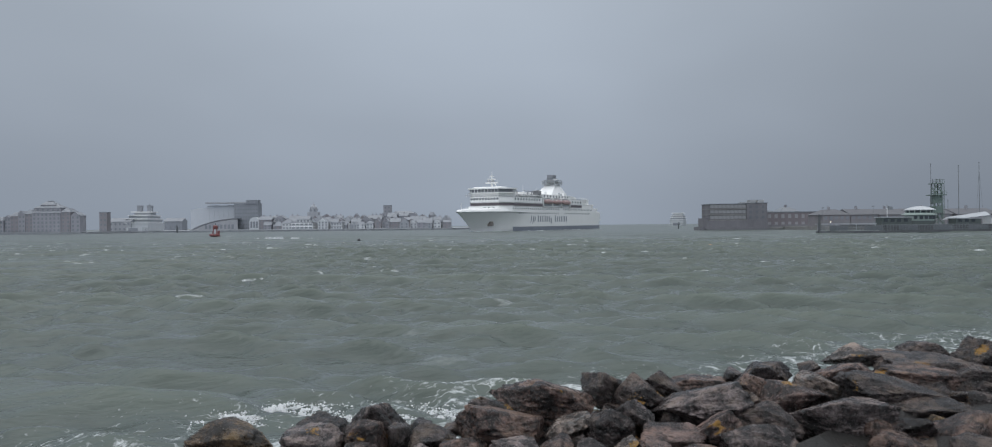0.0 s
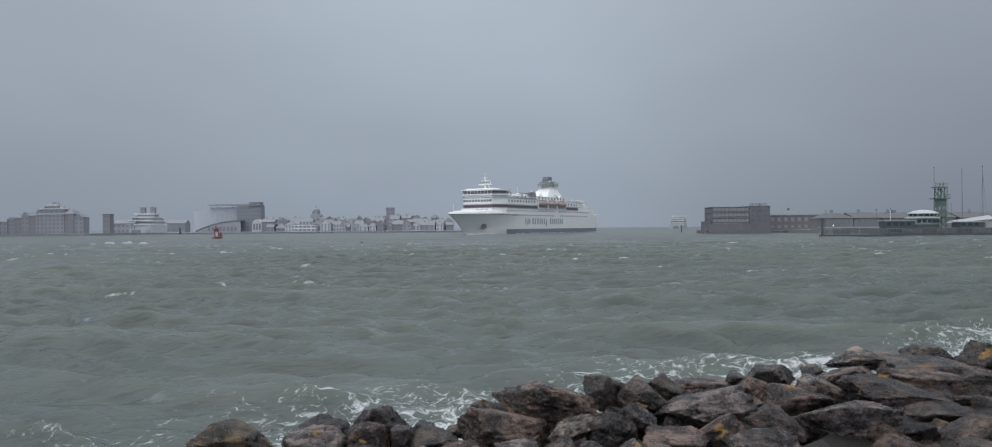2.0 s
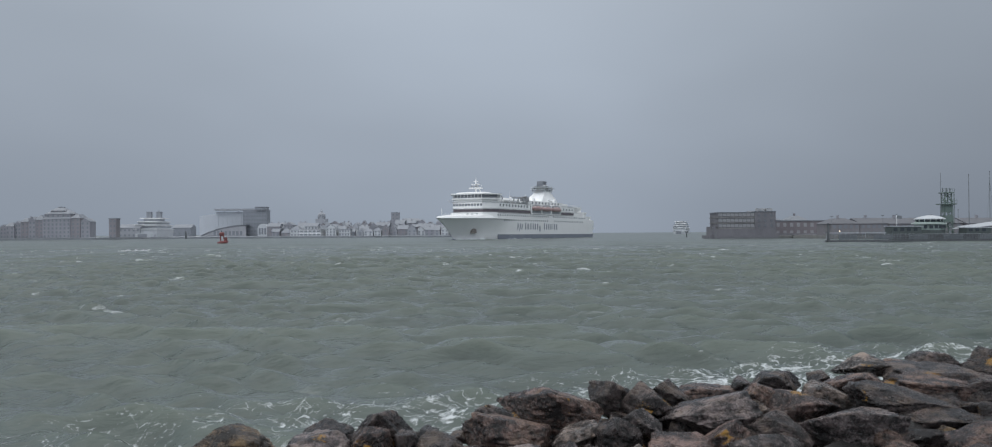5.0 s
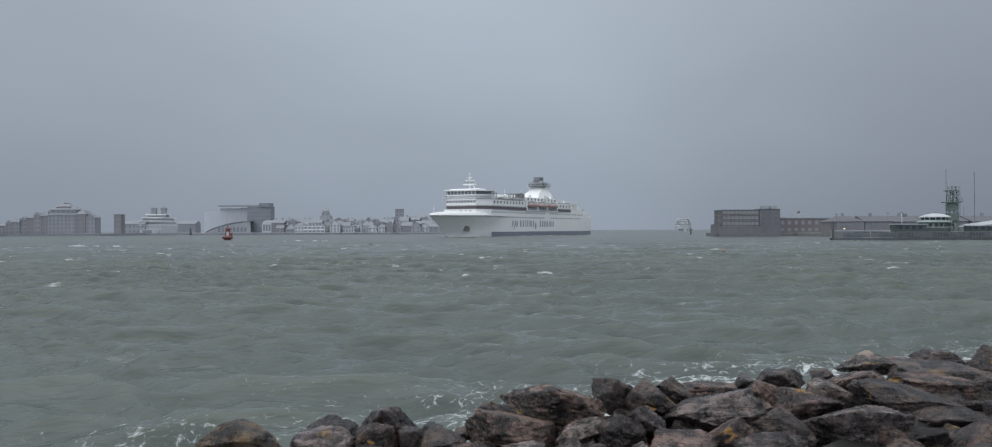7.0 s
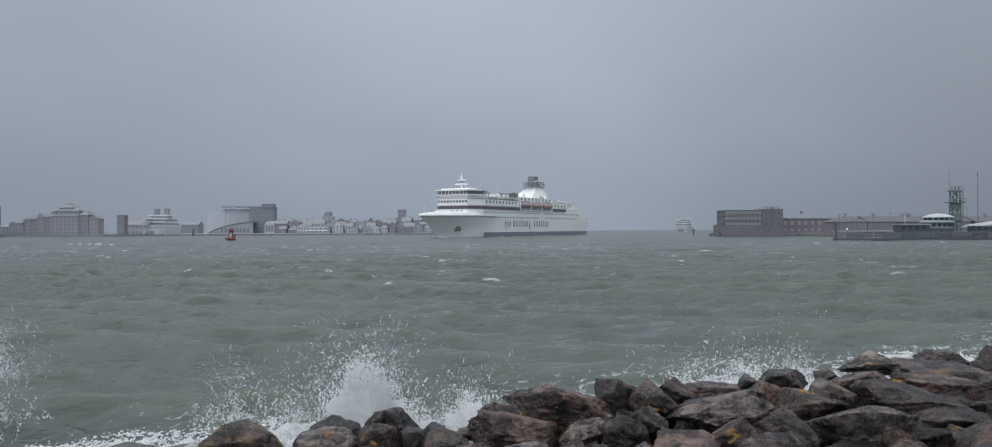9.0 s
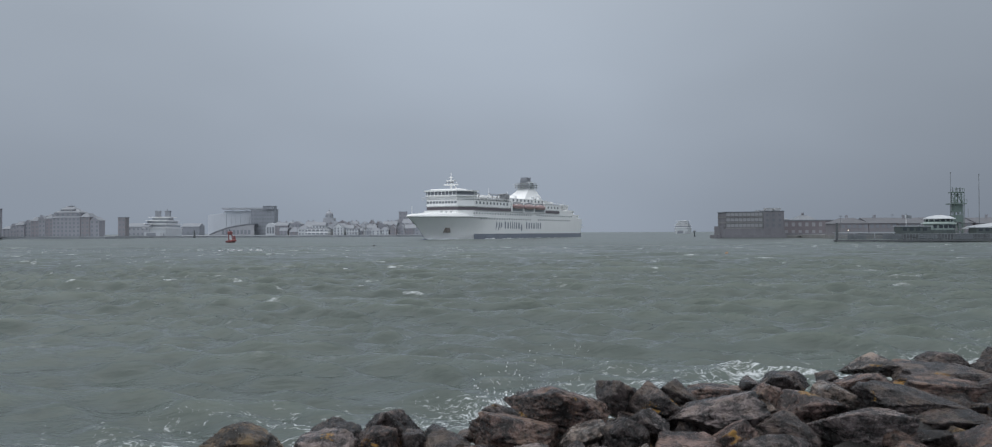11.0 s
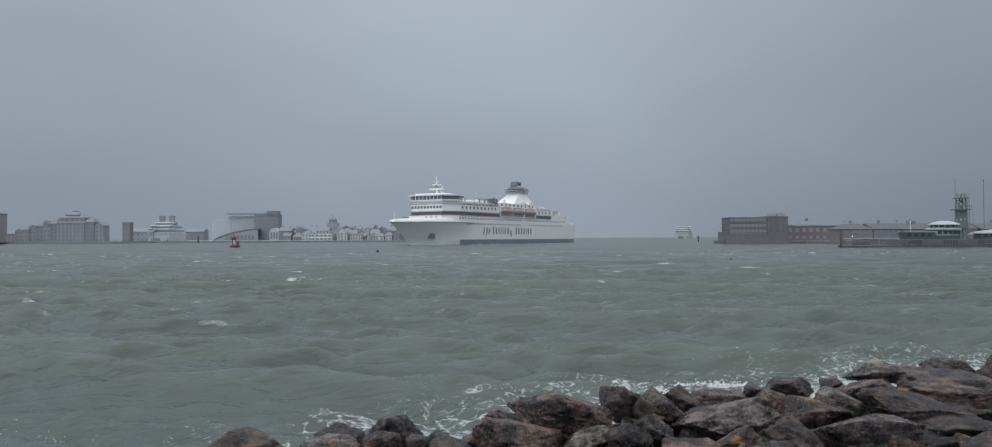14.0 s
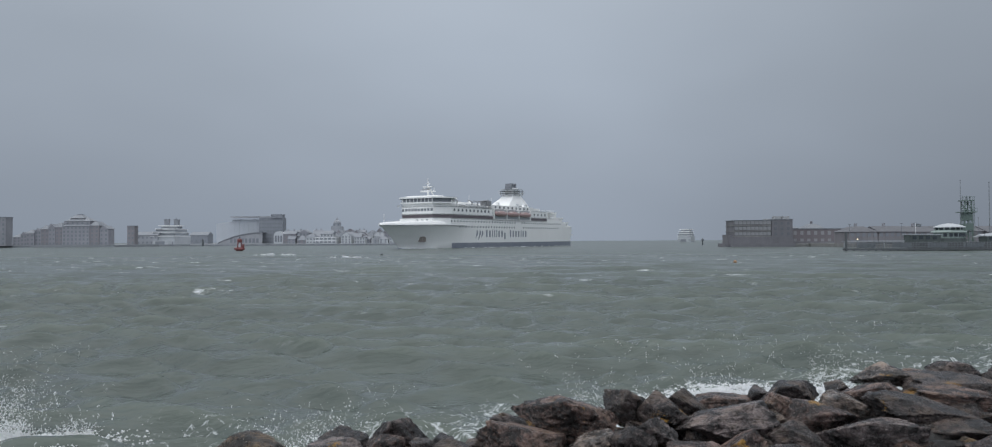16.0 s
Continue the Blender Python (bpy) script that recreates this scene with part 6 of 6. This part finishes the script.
burst(14.72, 7.4, 1.3, 1.4, 0.7, "b")
# drops carried in over the stones
burst(15.14, 3.0, -1.4, 2.4, 1.5, "f")
burst(15.16, 4.6, -1.2, 2.4, 1.4, "f")
burst(15.12, 1.6, -1.2, 1.8, 1.4, "f")
burst(3.06, 1.4, -1.6, 1.8, 1.7, "lf")
burst(3.08, 0.2, -1.4, 1.4, 1.6, "f")


# ---- white water running along the stones ----
def surge_mesh(k):
    """A mat of bubbles and torn foam in strings and patches, a few centimetres thick."""
    rng = np.random.default_rng(900 + k)
    n, c = 2300, []
    while len(c) < n:
        p = np.stack([rng.normal(0, 0.62, 4000), rng.normal(0, 0.30, 4000)], 1)
        for x, y in p:
            a = abs(noise.noise((x * 2.2 + 5 * k, y * 3.6, 1.0 + k)))
            b = abs(noise.noise((x * 5.5, y * 8.0 + 3 * k, 7.0)))
            if min(a * 1.4, b + 0.05) < 0.075 * (1.25 - 0.6 * abs(x)):
                c.append((x, y, 0.10 * (1 - min(1.0, abs(x))) * noise.noise((x * 1.5, y * 2.0, k)) + rng.normal(0, 0.012)))
    c = np.array(c[:n])
    r = rng.gamma(1.6, 0.0048, n) + 0.0045
    a = rng.uniform(0, 6.3, n)
    x = TETRA[None, :, 0] * np.cos(a)[:, None] - TETRA[None, :, 1] * np.sin(a)[:, None]
    y = TETRA[None, :, 0] * np.sin(a)[:, None] + TETRA[None, :, 1] * np.cos(a)[:, None]
    z = np.repeat(TETRA[None, :, 2], n, 0)
    v = c[:, None, :] + np.stack([x * 1.7, y * 1.7, z], -1) * r[:, None, None]
    f = TETRA_F[None] + 4 * np.arange(n)[:, None, None]
    me = bpy.data.meshes.new("foam_mat")
    me.from_pydata(v.reshape(-1, 3).tolist(), [], f.reshape(-1, 3).tolist())
    me.materials.append(SPRAYWHITE)
    return me


SURGE_MESHES = [surge_mesh(k) for k in range(5)]
SURGES = []


def surge(t0, t1, x, out, width, deep, seed):
    """White water that wells up, runs towards the stones and sinks away between t0 and t1."""
    rng = random.Random(seed)
    top = thing("white_water", "torn white foam running up to the stones", "foam", pose(x, shore(x, out), 0), "runs of white water", "stuff")
    for i in range(max(2, round(width / 1.0))):
        u = (i + 0.5) / max(2, round(width / 1.0)) - 0.5
        for row in range(deep):
            piece = part("foam_mat", SURGE_MESHES[rng.randrange(5)], SPRAYWHITE, top)
            SURGES.append((piece, t0 + rng.uniform(-0.1, 0.15), t1 + rng.uniform(-0.15, 0.15), u * width + rng.uniform(-0.3, 0.3), SHORE_K * u * width + rng.uniform(-0.35, 0.35) + row * 0.8, rng.uniform(0.06, 0.2), rng.uniform(-25, 25) + 18))


# from, to, x, distance off the stones, width, rows, seed
surge(-1.0, 0.7, -3.4, 4.4, 1.6, 1, 300)
surge(-1.0, 0.7, -1.4, 3.4, 1.8, 1, 301)
surge(0.9, 1.8, -5.0, 3.8, 2.4, 1, 302)
surge(1.7, 2.9, -1.6, 2.4, 2.4, 1, 303)
surge(2.3, 3.2, -0.9, 1.6, 1.6, 2, 304)
surge(3.0, 4.0, -2.6, 2.0, 3.4, 2, 305)
surge(3.1, 3.9, -6.0, 3.4, 2.4, 1, 306)
surge(3.3, 4.4, 7.6, 6.2, 3.2, 1, 307)
surge(0.9, 2.2, 8.4, 5.6, 3.6, 1, 308)
surge(6.9, 8.1, -1.2, 1.9, 2.2, 2, 309)
surge(7.2, 8.6, 5.6, 4.6, 2.4, 1, 310)
surge(7.3, 8.6, 7.0, 6.0, 4.0, 1, 311)
surge(7.4, 9.7, 8.4, 6.0, 3.0, 1, 312)
surge(7.5, 9.7, 11.4, 6.6, 3.4, 1, 313)
surge(8.3, 9.7, 5.4, 4.4, 3.4, 1, 314)
surge(7.8, 8.7, -3.0, 2.4, 3.2, 1, 315)
surge(8.2, 9.6, -1.0, 1.6, 2.0, 2, 316)
surge(8.3, 9.6, -5.4, 3.2, 4.4, 1, 317)
surge(8.5, 9.6, -3.0, 2.6, 2.6, 2, 318)
surge(11.0, 12.0, -4.2, 3.0, 4.4, 1, 319)
surge(11.6, 12.5, -5.0, 2.6, 5.0, 1, 320)
surge(11.6, 12.6, -1.2, 2.0, 2.4, 2, 321)
surge(11.5, 12.6, 0.8, 2.8, 3.4, 2, 322)
surge(11.4, 12.6, 5.6, 5.0, 5.0, 1, 323)
surge(12.2, 13.0, -1.8, 2.0, 2.4, 2, 324)
surge(13.9, 14.9, -2.6, 3.0, 3.4, 1, 325)
surge(13.6, 14.8, 4.4, 5.0, 3.0, 1, 326)
surge(14.8, 15.8, -5.6, 3.4, 5.0, 1, 327)
surge(15.1, 16.3, -3.0, 2.2, 3.2, 2, 328)
surge(15.5, 16.6, -7.8, 3.6, 1.6, 2, 329)
surge(15.4, 16.6, -1.0, 1.8, 2.0, 2, 330)
surge(15.5, 16.6, 4.6, 5.0, 3.0, 1, 331)
surge(14.9, 16.5, 3.2, 3.0, 3.0, 1, 332)
surge(14.9, 16.5, 6.4, 4.6, 4.0, 1, 333)
surge(14.9, 16.4, -6.0, 2.6, 3.0, 1, 334)


# ---- crests that break over the shallows further out ----
def crest_mesh(k):
    """A torn roller of foam one metre long, ragged at both ends."""
    rng = np.random.default_rng(70 + k)
    n = 700
    u = np.clip(rng.normal(0, 0.24, 3 * n), -0.5, 0.5)
    u = np.array([x for x in u if noise.noise((x * 7.0, 3.0 * k, 9.1)) > -0.12])[:n]
    n = len(u)
    wave = np.array([noise.noise((x * 6.0, 3.0 * k, 0.4)) for x in u])
    torn = np.array([abs(noise.noise((x * 14.0, 3.0 * k, 4.4))) for x in u])
    full = np.array([min(1.0, 5 * (0.13 + noise.noise((x * 7.0, 3.0 * k, 9.1)))) for x in u])
    c = np.stack([u, 0.06 * wave + rng.normal(0, 0.012, n), 0.016 * full * (1 - (2 * u) ** 2) * rng.uniform(-0.4, 1, n) * (1 + wave)], 1)
    r = (0.0022 + rng.gamma(1.5, 0.0018, n) * (torn > 0.05)) * full
    v = c[:, None, :] + TETRA[None] * np.array([2.6, 1.2, 0.8]) * r[:, None, None]
    f = TETRA_F[None] + 4 * np.arange(n)[:, None, None]
    me = bpy.data.meshes.new("crest")
    me.from_pydata(v.reshape(-1, 3).tolist(), [], f.reshape(-1, 3).tolist())
    me.materials.append(SPRAYWHITE)
    return me


CRESTS = []
for i, (t0, t1, x, y, length) in enumerate((
        # from, to, x, y half-way, length
        (-1.6, 1.6, -63, 230, 17), (0.8, 3.4, -95, 196, 15), (2.6, 5.6, -78, 170, 11), (4.8, 7.4, -96, 180, 17), (5.6, 8.4, -62, 238, 13), (7.4, 10.4, -111, 203, 14), (9.8, 12.2, -52, 150, 9),
        (11.6, 14.0, -101, 176, 9), (11.9, 14.2, -88.5, 169, 10), (13.4, 15.4, -104, 168, 8), (13.6, 16.8, -36, 168, 10), (14.0, 15.3, -13.4, 42, 1.9), (14.4, 17.0, -60, 190, 12), (12.2, 14.2, -36.5, 128, 3.2), (12.3, 13.8, -9.5, 36, 1.4))):
    data = crest_mesh(i)
    data.transform(pose(0, 0, 0, 0, 0, 6 * math.sin(2.3 * i)) @ Matrix.Diagonal((length, min(length, 5), min(length, 14) * 1.7, 1)))
    ob = tagged(new("breaking_crest", data), "long white crest breaking on the open water", "foam", group="breaking crests", kind="stuff")
    CRESTS.append((ob, t0, t1, x, y))


# ---- what moves ----
def motions():
    end = 16.0
    steps = [i * 0.5 for i in range(33)]
    walk(water, [(t, pose(DRIFT[0] * t, DRIFT[1] * t, 0.05 * math.sin(1.5 * t))) for t in steps])
    walk(car_ferry, [(t, pose(21.87 - 2.539 * t - 0.00348 * t * t, 489.4 - 4.382 * t + 0.0090 * t * t, 0.12 * math.sin(0.8 * t), 0.25 * math.sin(0.55 * t), 0.15 * math.sin(0.8 * t + 1), 242.2)) for t in steps])
    walk(far_ferry, [(t, pose(257.5 - 1.37 * t, 1100, 0, 0, 0, 252)) for t in steps])
    walk(buoy, [(t, pose(-108.5, 300, 0.18 * math.sin(2.1 * t), 5 * math.sin(1.7 * t), 7 * math.sin(2.1 * t + 0.8), 20)) for t in steps])
    walk(dark_buoy, [(t, pose(-33.5, 190, 0.1 + 0.15 * math.sin(2.3 * t + 1), 6 * math.sin(2.2 * t), 0, 0)) for t in steps])
    walk(orange_buoy, [(t, pose(32.5, 118, 0.1 + 0.15 * math.sin(2.0 * t), 0, 6 * math.sin(2.2 * t), 0)) for t in steps])
    for ob, t0, t1, x, y in CRESTS:
        rows = []
        for i in range(9):
            t = t0 + (t1 - t0) * i / 8
            if 0.0 <= t <= end:
                rows.append((t, pose(x + 0.35 * DRIFT[0] * (t - (t0 + t1) / 2), y + 0.35 * DRIFT[1] * (t - (t0 + t1) / 2), -1.2 + 1.45 * math.sin(math.pi * i / 8) ** 0.4)))
        walk(ob, [(0.0, rows[0][1])] * (rows[0][0] > 0.05) + rows + [(end, rows[-1][1])] * (rows[-1][0] < end - 0.05))
    for piece, t0, t1, dx, dy, h, turn in SURGES:
        rows, n = [], 10
        for i in range(n + 1):
            u = i / n
            t = t0 + (t1 - t0) * u
            m = pose(dx - 0.5 * u, dy - 1.3 * u, -0.55 + (0.55 + h) * math.sin(math.pi * u) ** 0.45, 0, 0, turn)
            if i == 0 and t > 0.05:
                rows.append((0.0, m))
            if 0.0 <= t <= end:
                rows.append((t, m))
        if rows[0][0] > 0.0:
            rows.insert(0, (0.0, rows[0][1]))
        if rows[-1][0] < end - 0.05:
            rows.append((end, rows[-1][1]))
        walk(piece, rows)
    for piece, t0, dx, dy, h, vx, vy, turn in SPRAYS:
        floor = -1.4
        v = math.sqrt(2 * 9.81 * (h - floor))
        life = 2 * v / 9.81
        rows = [(0.0, pose(dx, dy, floor))]
            # the piece leaves the water at t0
        start = t0 - (v - math.sqrt(max(0.0, v * v - 2 * 9.81 * -floor))) / 9.81
        n = 14
        for i in range(n + 1):
            s = life * i / n
            t = start + s
            if 0.02 < t < end - 0.02:
                rows.append((t, pose(dx + vx * s, dy + vy * s, floor + v * s - 4.905 * s * s, 0, 0, turn * s)))
        last = min(max(end - start, 0), life)
        rows.append((end, pose(dx + vx * last, dy + vy * last, max(floor, floor + v * last - 4.905 * last * last), 0, 0, turn * last)))
        walk(piece, rows)


motions()
